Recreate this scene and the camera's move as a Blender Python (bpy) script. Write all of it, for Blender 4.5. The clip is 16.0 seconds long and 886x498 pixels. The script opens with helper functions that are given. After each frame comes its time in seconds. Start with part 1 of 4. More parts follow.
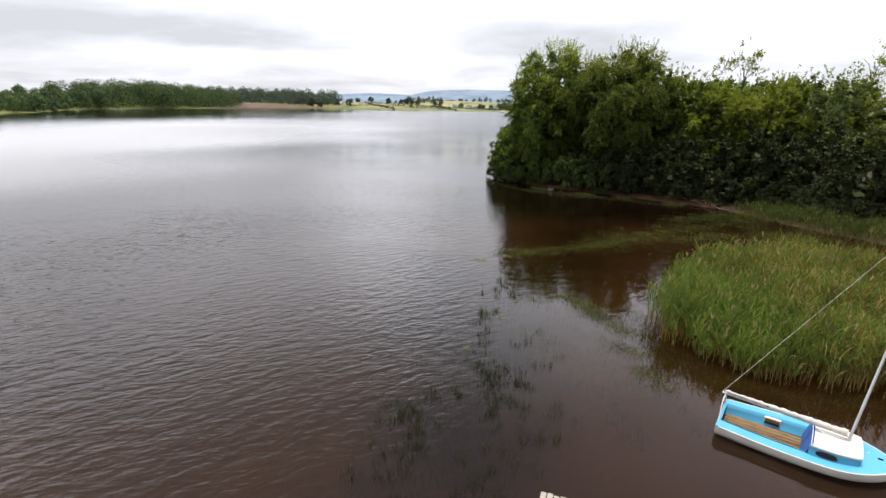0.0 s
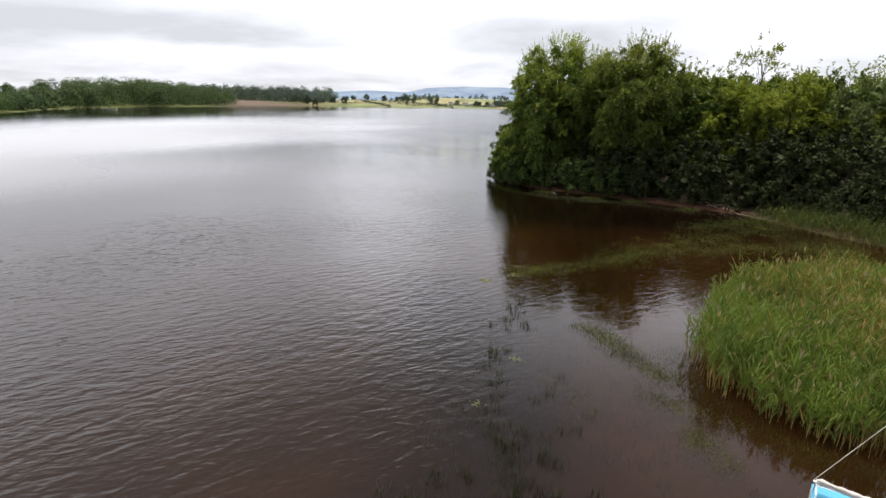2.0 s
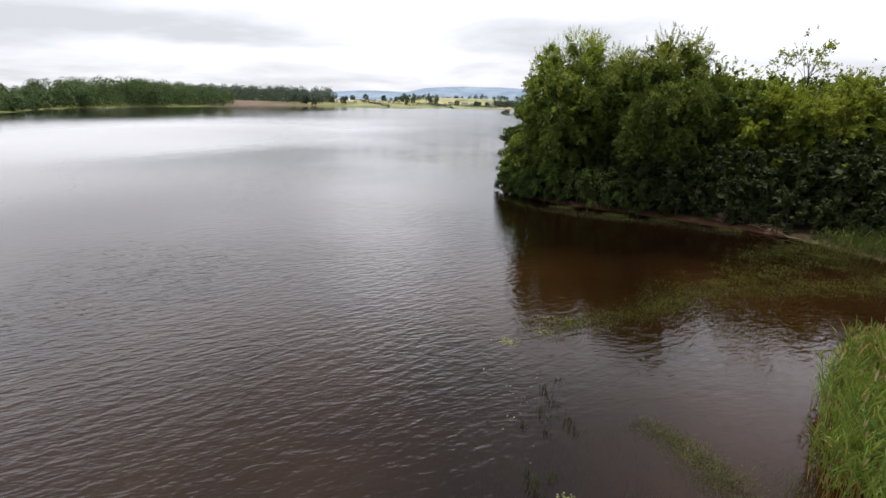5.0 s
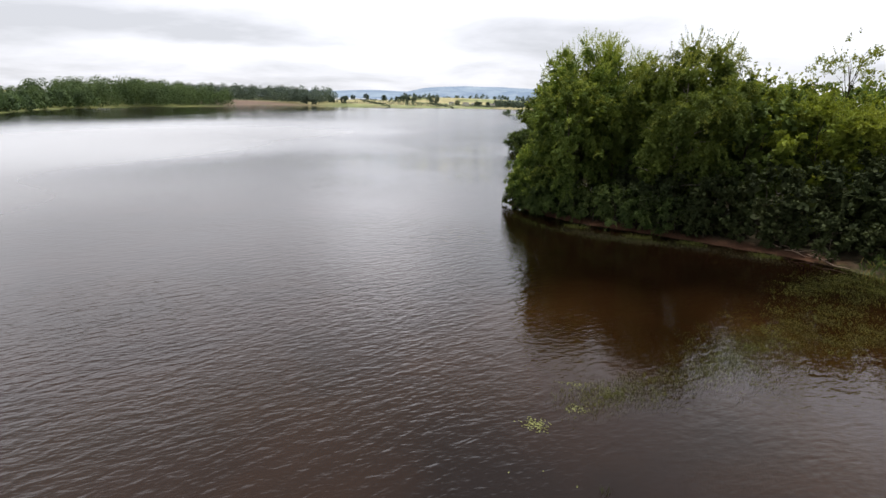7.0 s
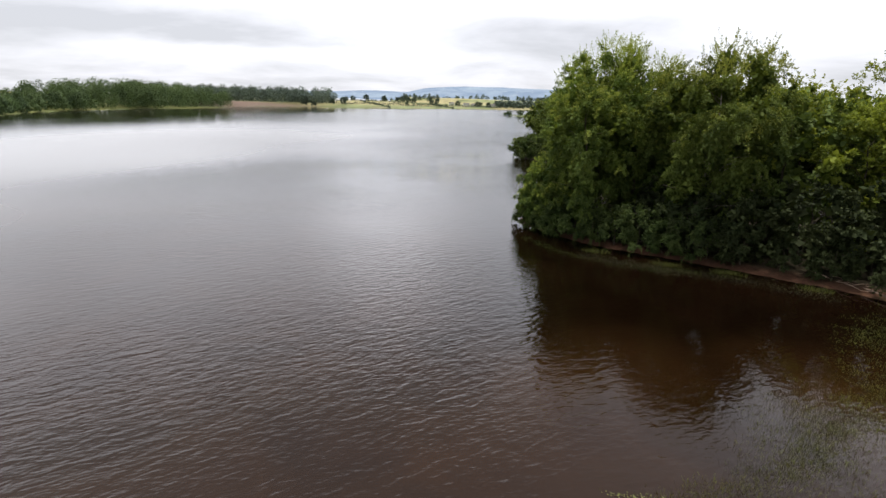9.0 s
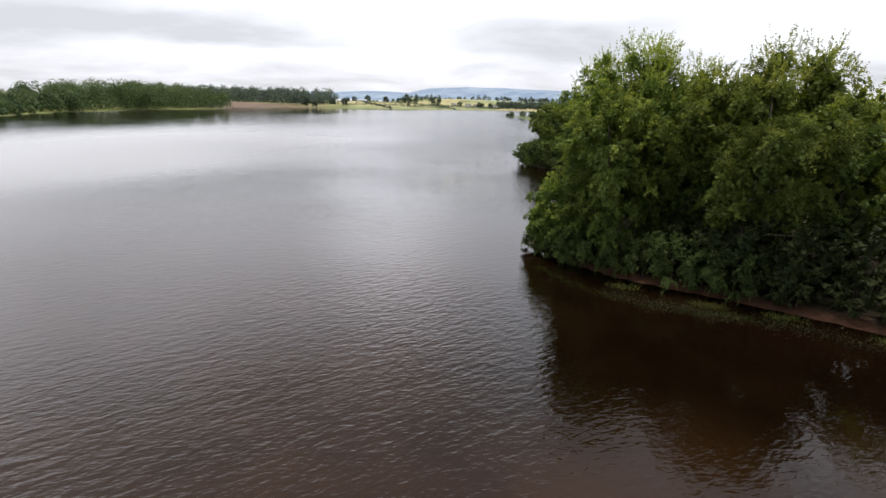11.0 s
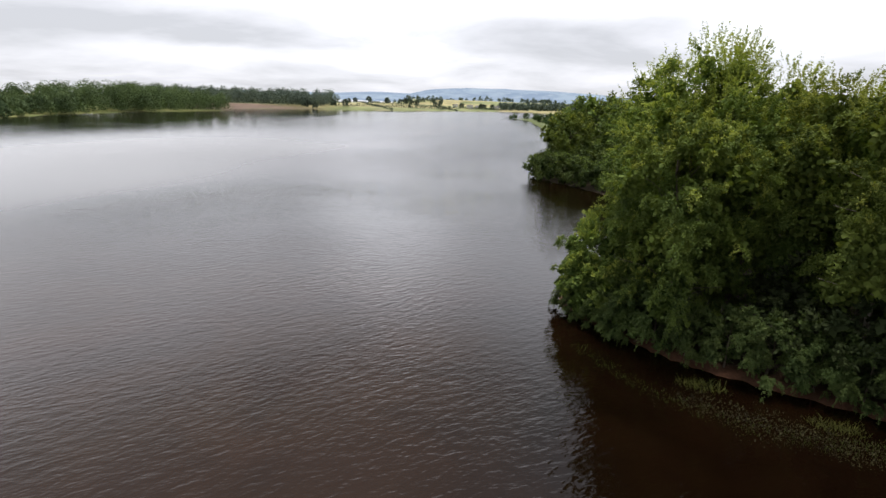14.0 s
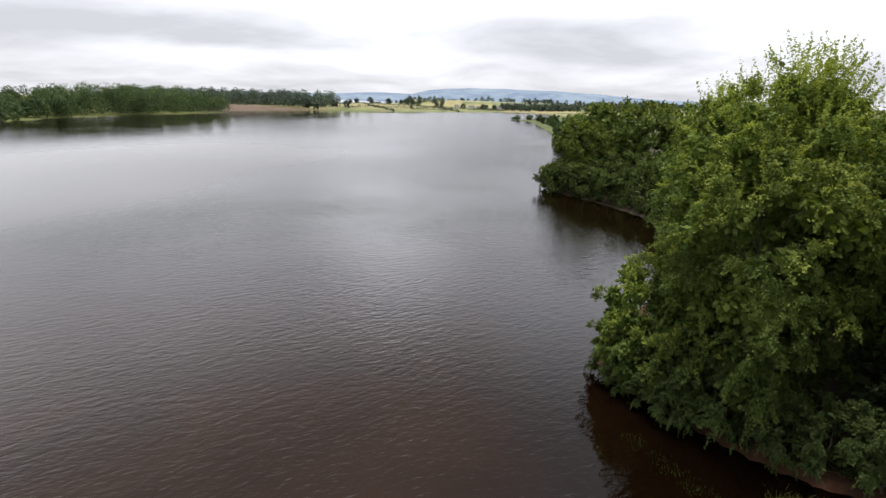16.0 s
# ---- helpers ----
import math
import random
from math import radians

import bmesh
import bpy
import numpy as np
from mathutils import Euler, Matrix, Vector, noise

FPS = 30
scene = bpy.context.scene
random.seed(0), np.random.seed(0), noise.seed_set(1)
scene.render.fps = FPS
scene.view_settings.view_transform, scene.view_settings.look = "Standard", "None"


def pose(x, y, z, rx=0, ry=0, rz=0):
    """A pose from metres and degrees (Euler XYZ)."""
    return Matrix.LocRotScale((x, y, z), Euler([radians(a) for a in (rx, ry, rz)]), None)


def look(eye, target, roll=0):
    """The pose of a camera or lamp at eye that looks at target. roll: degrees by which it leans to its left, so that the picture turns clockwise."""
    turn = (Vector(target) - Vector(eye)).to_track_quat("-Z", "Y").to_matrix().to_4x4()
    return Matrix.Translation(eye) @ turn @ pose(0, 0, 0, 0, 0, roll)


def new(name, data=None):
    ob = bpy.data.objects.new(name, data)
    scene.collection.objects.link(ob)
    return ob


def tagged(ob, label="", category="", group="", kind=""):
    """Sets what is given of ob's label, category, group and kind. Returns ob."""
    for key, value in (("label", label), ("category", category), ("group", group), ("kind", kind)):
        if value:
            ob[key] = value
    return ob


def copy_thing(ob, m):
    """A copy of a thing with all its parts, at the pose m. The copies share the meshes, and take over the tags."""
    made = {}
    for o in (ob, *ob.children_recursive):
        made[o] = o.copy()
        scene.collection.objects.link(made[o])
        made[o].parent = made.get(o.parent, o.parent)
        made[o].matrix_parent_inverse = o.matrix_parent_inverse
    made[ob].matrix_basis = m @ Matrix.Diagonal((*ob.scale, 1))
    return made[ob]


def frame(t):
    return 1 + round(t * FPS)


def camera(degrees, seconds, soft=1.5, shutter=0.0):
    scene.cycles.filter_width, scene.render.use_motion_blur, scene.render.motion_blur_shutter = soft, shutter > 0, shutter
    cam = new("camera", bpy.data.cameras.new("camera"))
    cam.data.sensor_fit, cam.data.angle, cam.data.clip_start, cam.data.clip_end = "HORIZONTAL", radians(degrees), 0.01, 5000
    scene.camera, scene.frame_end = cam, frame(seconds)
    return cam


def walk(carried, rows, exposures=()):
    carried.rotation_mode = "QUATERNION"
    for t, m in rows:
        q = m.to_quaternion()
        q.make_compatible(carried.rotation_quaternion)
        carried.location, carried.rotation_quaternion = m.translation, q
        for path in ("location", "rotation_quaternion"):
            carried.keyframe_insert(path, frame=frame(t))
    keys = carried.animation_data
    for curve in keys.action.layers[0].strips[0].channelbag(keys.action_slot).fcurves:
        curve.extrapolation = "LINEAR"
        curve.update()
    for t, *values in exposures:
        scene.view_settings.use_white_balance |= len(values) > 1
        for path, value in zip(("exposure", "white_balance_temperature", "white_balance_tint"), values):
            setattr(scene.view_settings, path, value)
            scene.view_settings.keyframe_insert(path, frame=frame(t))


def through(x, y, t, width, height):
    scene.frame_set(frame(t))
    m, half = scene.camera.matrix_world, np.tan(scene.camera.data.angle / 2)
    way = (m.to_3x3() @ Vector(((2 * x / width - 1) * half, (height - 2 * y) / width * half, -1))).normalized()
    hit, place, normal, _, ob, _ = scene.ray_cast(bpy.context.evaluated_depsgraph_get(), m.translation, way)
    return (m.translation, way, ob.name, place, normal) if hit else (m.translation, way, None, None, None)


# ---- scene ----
cam = camera(82.0, 16.0)
PATH = [
    (0, (1.219, -2.881, 9.091), (1.066, -0.093, 8.309), 1.7),
    (0.5, (1.128, -1.934, 9.084), (0.986, 0.854, 8.3), 1.6),
    (1, (1.012, -0.954, 9.138), (0.876, 1.833, 8.349), 1.6),
    (1.5, (0.899, -0.013, 9.21), (0.767, 2.772, 8.417), 1.5),
    (2, (0.776, 0.957, 9.238), (0.642, 3.742, 8.442), 1.5),
    (2.5, (0.629, 1.934, 9.254), (0.496, 4.72, 8.459), 1.5),
    (3, (0.506, 2.993, 9.305), (0.373, 5.778, 8.509), 1.5),
    (3.5, (0.355, 4.188, 9.28), (0.226, 6.973, 8.485), 1.5),
    (4, (0.219, 5.321, 9.35), (0.088, 8.107, 8.554), 1.5),
    (6.5, (-0.512, 10.887, 10.298), (-0.641, 13.672, 9.5), 1.7),
    (7, (-0.726, 12.036, 10.536), (-0.857, 14.82, 9.737), 1.7),
    (7.5, (-0.928, 13.182, 10.701), (-1.057, 15.967, 9.905), 1.7),
    (8, (-1.095, 14.478, 10.908), (-1.227, 17.264, 10.112), 1.7),
    (8.5, (-1.262, 15.648, 11.126), (-1.392, 18.434, 10.33), 1.7),
    (9, (-1.433, 17.036, 11.384), (-1.566, 19.82, 10.586), 1.6),
    (11.5, (-1.815, 25.31, 12.176), (-1.96, 28.095, 11.381), 1.6),
    (12, (-1.959, 27.086, 12.403), (-2.105, 29.871, 11.607), 1.5),
    (12.5, (-2.046, 28.98, 12.529), (-2.192, 31.765, 11.733), 1.6),
    (13, (-2.233, 30.776, 12.735), (-2.382, 33.562, 11.942), 1.7),
    (13.5, (-2.45, 32.515, 12.921), (-2.598, 35.3, 12.129), 1.8),
    (14, (-2.606, 34.523, 13.104), (-2.756, 37.309, 12.312), 1.7),
    (14.5, (-2.845, 36.288, 13.321), (-2.999, 39.075, 12.531), 1.7),
    (15, (-3.117, 38.099, 13.601), (-3.273, 40.884, 12.812), 1.7),
    (15.5, (-3.437, 39.559, 13.985), (-3.593, 42.344, 13.194), 1.6),
    (16, (-3.758, 40.894, 14.438), (-3.918, 43.68, 13.646), 1.5),
]
walk(cam, [(t, look(eye, target, roll)) for t, eye, target, roll in PATH],
     [(0.0, 0.0, 6680, 12), (13.0, 0.0, 6680, 12), (14.5, -0.08, 6680, 12), (16.0, -0.08, 6680, 12)])

# ---- world and light ----
SUN_AZ = radians(-9.0)      # from +y, negative to the left
SUN_EL = radians(83.0)
sun_dir = Vector((math.sin(SUN_AZ) * math.cos(SUN_EL), math.cos(SUN_AZ) * math.cos(SUN_EL), math.sin(SUN_EL)))

world = bpy.data.worlds.new("overcast_sky")
scene.world = world
world.use_nodes = True
wn, wl = world.node_tree.nodes, world.node_tree.links
wn.clear()


def wnode(kind, **kw):
    n = wn.new(kind)
    for k, v in kw.items():
        n.inputs[k].default_value = v
    return n


def wmath(op, a, b=None):
    n = wn.new("ShaderNodeMath")
    n.operation = op
    for i, v in enumerate((a, b)):
        if v is None:
            continue
        if isinstance(v, (int, float)):
            n.inputs[i].default_value = v
        else:
            wl.new(v, n.inputs[i])
    return n.outputs[0]


w_out = wn.new("ShaderNodeOutputWorld")
w_bg = wn.new("ShaderNodeBackground")
w_bg.inputs["Strength"].default_value = 1.0
wl.new(w_bg.outputs[0], w_out.inputs[0])
w_sky = wn.new("ShaderNodeTexSky")
w_sky.sky_type = "NISHITA"
w_sky.sun_disc = False
w_sky.sun_elevation, w_sky.sun_rotation = SUN_EL, SUN_AZ
w_scale = wn.new("ShaderNodeVectorMath")
w_scale.operation = "SCALE"
w_scale.inputs["Scale"].default_value = 0.09
wl.new(w_sky.outputs[0], w_scale.inputs[0])
w_co = wn.new("ShaderNodeTexCoord")
w_sep = wn.new("ShaderNodeSeparateXYZ")
wl.new(w_co.outputs["Generated"], w_sep.inputs[0])
w_up = wmath("ADD", wmath("MAXIMUM", w_sep.outputs[2], 0.0), 0.17)
w_vec = wn.new("ShaderNodeCombineXYZ")
wl.new(wmath("DIVIDE", w_sep.outputs[0], w_up), w_vec.inputs[0])
wl.new(wmath("MULTIPLY", wmath("DIVIDE", w_sep.outputs[1], w_up), 1.15), w_vec.inputs[1])
w_n1 = wnode("ShaderNodeTexNoise", Scale=0.85, Detail=7.0, Roughness=0.56, Distortion=0.25)
wl.new(w_vec.outputs[0], w_n1.inputs["Vector"])
# the cloud banks over the far shore: slopes to the side and upwards, half widths, thickness
w_ahead = wmath("MAXIMUM", w_sep.outputs[1], 0.05)
w_u, w_v = wmath("DIVIDE", w_sep.outputs[0], w_ahead), wmath("DIVIDE", w_sep.outputs[2], w_ahead)
w_bank = w_n1.outputs[0]
for u0, v0, uw, vw, k in ((-0.74, 0.135, 0.30, 0.030, -0.26), (-0.46, 0.108, 0.18, 0.018, -0.18), (0.02, 0.135, 0.26, 0.022, -0.15), (0.22, 0.098, 0.26, 0.018, -0.15),
                          (-0.24, 0.178, 0.13, 0.030, 0.12), (0.52, 0.165, 0.26, 0.045, 0.16), (-0.55, 0.076, 0.32, 0.016, 0.10), (0.02, 0.062, 0.35, 0.018, 0.07), (0.10, 0.022, 1.2, 0.014, -0.06)):
    du, dv = wmath("DIVIDE", wmath("SUBTRACT", w_u, u0), uw), wmath("DIVIDE", wmath("SUBTRACT", w_v, v0), vw)
    fall = wmath("POWER", 2.718, wmath("MULTIPLY", wmath("ADD", wmath("MULTIPLY", du, du), wmath("MULTIPLY", dv, dv)), -1.0))
    w_bank = wmath("ADD", w_bank, wmath("MULTIPLY", fall, k))
w_ramp = wn.new("ShaderNodeValToRGB")
w_ramp.color_ramp.elements[0].position, w_ramp.color_ramp.elements[0].color = 0.32, (0.72, 0.755, 0.82, 1)
w_ramp.color_ramp.elements[1].position, w_ramp.color_ramp.elements[1].color = 0.68, (1.16, 1.20, 1.30, 1)
wl.new(w_bank, w_ramp.inputs[0])
# the brightest, thinnest part of the cloud
GAP_EL = radians(13.5)
gap_dir = Vector((math.sin(SUN_AZ) * math.cos(GAP_EL), math.cos(SUN_AZ) * math.cos(GAP_EL), math.sin(GAP_EL)))
w_dot = wn.new("ShaderNodeVectorMath")
w_dot.operation = "DOT_PRODUCT"
w_dot.inputs[1].default_value = gap_dir
wl.new(w_co.outputs["Generated"], w_dot.inputs[0])
w_glow = wmath("POWER", wmath("MAXIMUM", w_dot.outputs["Value"], 0.0), 120.0)
# thin bright cloud half way up, heavier overhead
w_thick = wn.new("ShaderNodeValToRGB")
w_thick.color_ramp.interpolation = "EASE"
for k_, (p_, v_) in enumerate(((0.0, 0.80), (0.12, 0.84), (0.22, 1.22), (0.33, 1.52), (0.58, 0.74), (0.85, 1.05))):
    e_ = w_thick.color_ramp.elements[k_] if k_ < 2 else w_thick.color_ramp.elements.new(p_)
    e_.position, e_.color = p_, (v_, v_, v_, 1)
wl.new(w_sep.outputs[2], w_thick.inputs[0])
# brighter towards the hidden sun than behind, and where the cloud thins to either side
w_high = wmath("ADD", wmath("MULTIPLY", wmath("MINIMUM", wmath("MAXIMUM", wmath("MULTIPLY", wmath("SUBTRACT", w_sep.outputs[2], 0.14), 4.0), 0.0), 1.0), 0.60), 0.25)
w_side = wmath("ADD", wmath("MULTIPLY", wmath("ABSOLUTE", w_sep.outputs[0]), w_high), wmath("ADD", wmath("MULTIPLY", w_sep.outputs[1], 0.45), 0.75))
w_gain = wmath("ADD", wmath("MULTIPLY", w_glow, 1.0), wmath("MULTIPLY", w_thick.outputs[0], w_side))
w_lit = wn.new("ShaderNodeVectorMath")
w_lit.operation = "SCALE"
wl.new(w_ramp.outputs[0], w_lit.inputs[0])
wl.new(w_gain, w_lit.inputs["Scale"])
w_mix = wn.new("ShaderNodeMix")
w_mix.data_type = "RGBA"
w_mix.inputs["Factor"].default_value = 0.9
wl.new(w_scale.outputs[0], w_mix.inputs[6])
wl.new(w_lit.outputs[0], w_mix.inputs[7])
wl.new(w_mix.outputs[2], w_bg.inputs["Color"])

sun = new("sun", bpy.data.lights.new("sun", "SUN"))
sun.data.energy, sun.data.angle, sun.data.color = 4.8, radians(18), (1.0, 0.97, 0.92)
sun.matrix_world = look(sun_dir * 100, (0, 0, 0))

# ---- materials ----


class Mat:
    """A small builder for procedural node materials."""

    def __init__(self, name):
        self.m = bpy.data.materials.new(name)
        self.m.use_nodes = True
        self.n, self.l = self.m.node_tree.nodes, self.m.node_tree.links
        self.n.clear()
        self.out = self.n.new("ShaderNodeOutputMaterial")

    def node(self, kind, **kw):
        n = self.n.new(kind)
        for k, v in kw.items():
            self.put(n.inputs[k.replace("_", " ")], v)
        return n

    def put(self, socket, v):
        if isinstance(v, bpy.types.NodeSocket):
            self.l.new(v, socket)
        else:
            socket.default_value = v

    def math(self, op, a, b=0.0, c=0.0):
        n = self.n.new("ShaderNodeMath")
        n.operation = op
        for s, v in zip(n.inputs, (a, b, c)):
            self.put(s, v)
        return n.outputs[0]

    def mix(self, f, a, b, blend="MIX"):
        n = self.n.new("ShaderNodeMix")
        n.data_type, n.blend_type = "RGBA", blend
        for i, v in ((0, f), (6, a), (7, b)):
            self.put(n.inputs[i], (*v, 1) if isinstance(v, tuple) and len(v) == 3 else v)
        return n.outputs[2]

    def ramp(self, v, *stops):
        n = self.n.new("ShaderNodeValToRGB")
        e = n.color_ramp.elements
        while len(e) < len(stops):
            e.new(0.5)
        for s, (p, c) in zip(e, stops):
            s.position, s.color = p, ((*c, 1) if isinstance(c, tuple) else (c, c, c, 1))
        self.put(n.inputs[0], v)
        return n.outputs[0]

    def coords(self, kind="Object", scale=(1, 1, 1), turn=0.0):
        v = self.n.new("ShaderNodeTexCoord").outputs[kind]
        for key, value in (("Rotation", (0, 0, turn)), ("Scale", scale)):
            m = self.n.new("ShaderNodeMapping")
            m.inputs[key].default_value = value
            self.l.new(v, m.inputs[0])
            v = m.outputs[0]
        return v

    def noise(self, vec, scale, detail=4.0, rough=0.55, distort=0.0):
        n = self.node("ShaderNodeTexNoise", Scale=scale, Detail=detail, Roughness=rough, Distortion=distort)
        self.l.new(vec, n.inputs["Vector"])
        return n.outputs[0]

    def bump(self, height, strength=0.3, distance=0.02):
        n = self.node("ShaderNodeBump", Strength=strength, Distance=distance)
        self.l.new(height, n.inputs["Height"])
        return n.outputs[0]

    def surface(self, colour, rough=0.6, metal=0.0, normal=None, spec=0.4):
        b = self.node("ShaderNodeBsdfPrincipled", Roughness=rough, Metallic=metal)
        self.put(b.inputs["Base Color"], (*colour, 1) if isinstance(colour, tuple) else colour)
        b.inputs["Specular IOR Level"].default_value = spec
        if normal is not None:
            self.l.new(normal, b.inputs["Normal"])
        self.l.new(b.outputs[0], self.out.inputs[0])
        return self.m


def paint(name, colour, rough=0.45, wear=0.25, scale=6.0, metal=0.0):
    """Weathered paint, plastic or metal: dirt at two scales, slight relief."""
    m = Mat(name)
    co = m.coords()
    big, fine = m.noise(co, scale * 0.25, 3), m.noise(co, scale * 4, 5)
    dirty = tuple(c * 0.45 + 0.03 for c in colour)
    c = m.mix(m.math("MULTIPLY", m.ramp(big, (0.45, 0.0), (0.75, 1.0)), wear), colour, dirty)
    c = m.mix(m.math("MULTIPLY", m.ramp(fine, (0.5, 0.0), (0.8, 1.0)), wear * 0.6), c, tuple(x * 0.7 for x in colour))
    return m.surface(c, rough, metal, m.bump(fine, 0.12, 0.01))


def wood(name, light, dark, scale=(3, 40, 40), rough=0.75):
    m = Mat(name)
    co = m.coords(scale=scale)
    grain, spot = m.noise(co, 1.0, 5, 0.6, 0.6), m.noise(m.coords(), 3.0, 3)
    c = m.mix(m.ramp(grain, (0.35, 0.0), (0.65, 1.0)), dark, light)
    c = m.mix(m.math("MULTIPLY", spot, 0.35), c, dark)
    return m.surface(c, rough, 0, m.bump(grain, 0.4, 0.01), 0.25)


def foliage(name, light, dark, gold=None, lump=0.35, through=0.18, vary=0.55):
    """Leaves: each its own shade, drifts of hue over the crown, some light through the blade."""
    m = Mat(name)
    geo, info = m.n.new("ShaderNodeNewGeometry"), m.n.new("ShaderNodeObjectInfo")
    drift = m.noise(m.coords(), lump, 3, 0.6)
    c = m.mix(m.ramp(drift, (0.36, 0.0), (0.64, 1.0)), dark, light)
    c = m.mix(m.math("MULTIPLY", geo.outputs["Random Per Island"], vary), c, tuple(x * 0.55 for x in dark))
    pale = gold or tuple(min(1, x * 1.5) for x in light)
    c = m.mix(m.math("MULTIPLY", m.ramp(geo.outputs["Random Per Island"], (0.70, 0.0), (1.0, 1.0)), 0.35), c, pale)
    hue = m.node("ShaderNodeHueSaturation", Saturation=1.0)
    m.put(hue.inputs["Hue"], m.math("MULTIPLY_ADD", info.outputs["Random"], 0.014, 0.493))
    m.put(hue.inputs["Value"], m.math("MULTIPLY_ADD", info.outputs["Random"], 0.3, 0.87))
    m.put(hue.inputs["Color"], c)
    d = m.node("ShaderNodeBsdfPrincipled", Roughness=0.7)
    d.inputs["Specular IOR Level"].default_value = 0.12
    m.l.new(hue.outputs[0], d.inputs["Base Color"])
    t = m.n.new("ShaderNodeBsdfTranslucent")
    m.l.new(m.mix(1.0, hue.outputs[0], (1.35, 1.3, 0.6), "MULTIPLY"), t.inputs[0])
    s = m.n.new("ShaderNodeMixShader")
    s.inputs[0].default_value = through
    m.l.new(d.outputs[0], s.inputs[1])
    m.l.new(t.outputs[0], s.inputs[2])
    m.l.new(s.outputs[0], m.out.inputs[0])
    return m.m


def bark_material(name, pale, dark):
    m = Mat(name)
    co = m.coords(scale=(6, 6, 1.6))
    n = m.noise(co, 1.4, 6, 0.65)
    return m.surface(m.mix(m.ramp(n, (0.4, 0.0), (0.6, 1.0)), dark, pale), 0.85, 0, m.bump(n, 0.6, 0.03), 0.2)


def water_material():
    """Peaty lake water: a murky body, clearer where it is shallow, under a rippled mirror."""
    m = Mat("peaty_water")
    flat = m.coords("Object")
    long_ = m.noise(m.coords("Object", (0.50, 1.15, 1), radians(-36)), 2.3, 1.0, 0.45, 0.5)
    short = m.noise(m.coords("Object", (0.6, 1.3, 1), radians(-15)), 4.2, 1.0, 0.5, 0.4)
    gust = m.ramp(m.noise(flat, 0.035, 3, 0.5), (0.35, 0.35), (0.62, 1.0))
    reach = m.node("ShaderNodeAttribute")
    reach.attribute_name = "wind"
    gust = m.math("MULTIPLY", gust, reach.outputs["Fac"])
    fine = m.noise(m.coords("Object", (0.55, 1.35, 1), radians(-24)), 7.5, 1.0, 0.5, 0.3)
    wave = m.math("ADD", m.math("MULTIPLY_ADD", long_, 0.72, -0.36), m.math("MULTIPLY_ADD", short, 0.31, -0.155))
    wave = m.math("ADD", wave, m.math("MULTIPLY_ADD", fine, 0.15, -0.075))
    normal = m.bump(wave, 1.0, 0.084)
    m.l.new(gust, normal.node.inputs["Strength"])
    depth = m.node("ShaderNodeAttribute")
    depth.attribute_name = "clear"
    silt = m.noise(flat, 0.22, 4, 0.55, 0.6)
    deep = m.mix(m.ramp(silt, (0.35, 0.0), (0.7, 1.0)), (0.0027, 0.0012, 0.0006), (0.0050, 0.0023, 0.0011))
    silty = m.mix(m.ramp(silt, (0.35, 0.0), (0.7, 1.0)), (0.027, 0.0114, 0.0036), (0.039, 0.0168, 0.0054))
    shoal = m.node("ShaderNodeAttribute")
    shoal.attribute_name = "shoal"
    murk = m.mix(shoal.outputs["Fac"], deep, silty)
    body = m.node("ShaderNodeBsdfDiffuse")
    m.l.new(murk, body.inputs["Color"])
    see = m.n.new("ShaderNodeBsdfTransparent")
    see.inputs[0].default_value = (0.80, 0.56, 0.33, 1)
    under = m.n.new("ShaderNodeMixShader")
    m.l.new(depth.outputs["Fac"], under.inputs[0])
    m.l.new(body.outputs[0], under.inputs[1])
    m.l.new(see.outputs[0], under.inputs[2])
    chop = m.node("ShaderNodeAttribute")
    chop.attribute_name = "chop"
    # far out the mirror's own colour is darkened, for weaker shine off steep wavelets
    mirror_dim = m.node("ShaderNodeAttribute")
    mirror_dim.attribute_name = "far_dim"
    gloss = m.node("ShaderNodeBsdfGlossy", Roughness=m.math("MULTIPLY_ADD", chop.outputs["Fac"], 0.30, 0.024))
    m.put(gloss.inputs["Color"], m.mix(mirror_dim.outputs["Fac"], (1.0, 1.0, 1.0), (0.30, 0.30, 0.31)))
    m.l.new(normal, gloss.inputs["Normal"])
    fres = m.node("ShaderNodeFresnel", IOR=1.333)
    m.l.new(normal, fres.inputs["Normal"])
    top = m.n.new("ShaderNodeMixShader")
    m.l.new(fres.outputs[0], top.inputs[0])
    m.l.new(under.outputs[0], top.inputs[1])
    m.l.new(gloss.outputs[0], top.inputs[2])
    m.l.new(top.outputs[0], m.out.inputs[0])
    return m.m


def ground_material():
    """Soil, turf and crops by the land's cover colour, mottled at three scales."""
    m = Mat("lakeside_ground")
    a = m.node("ShaderNodeAttribute")
    a.attribute_name = "cover"
    co = m.coords()
    c = m.mix(0.8, a.outputs["Color"], m.ramp(m.noise(co, 0.05, 5), (0.3, 0.62), (0.7, 1.3)), "MULTIPLY")
    fine = m.noise(co, 5.0, 6, 0.65)
    c = m.mix(0.8, c, m.ramp(fine, (0.3, 0.55), (0.7, 1.35)), "MULTIPLY")
    return m.surface(c, 0.9, 0, m.bump(fine, 0.5, 0.06), 0.15)


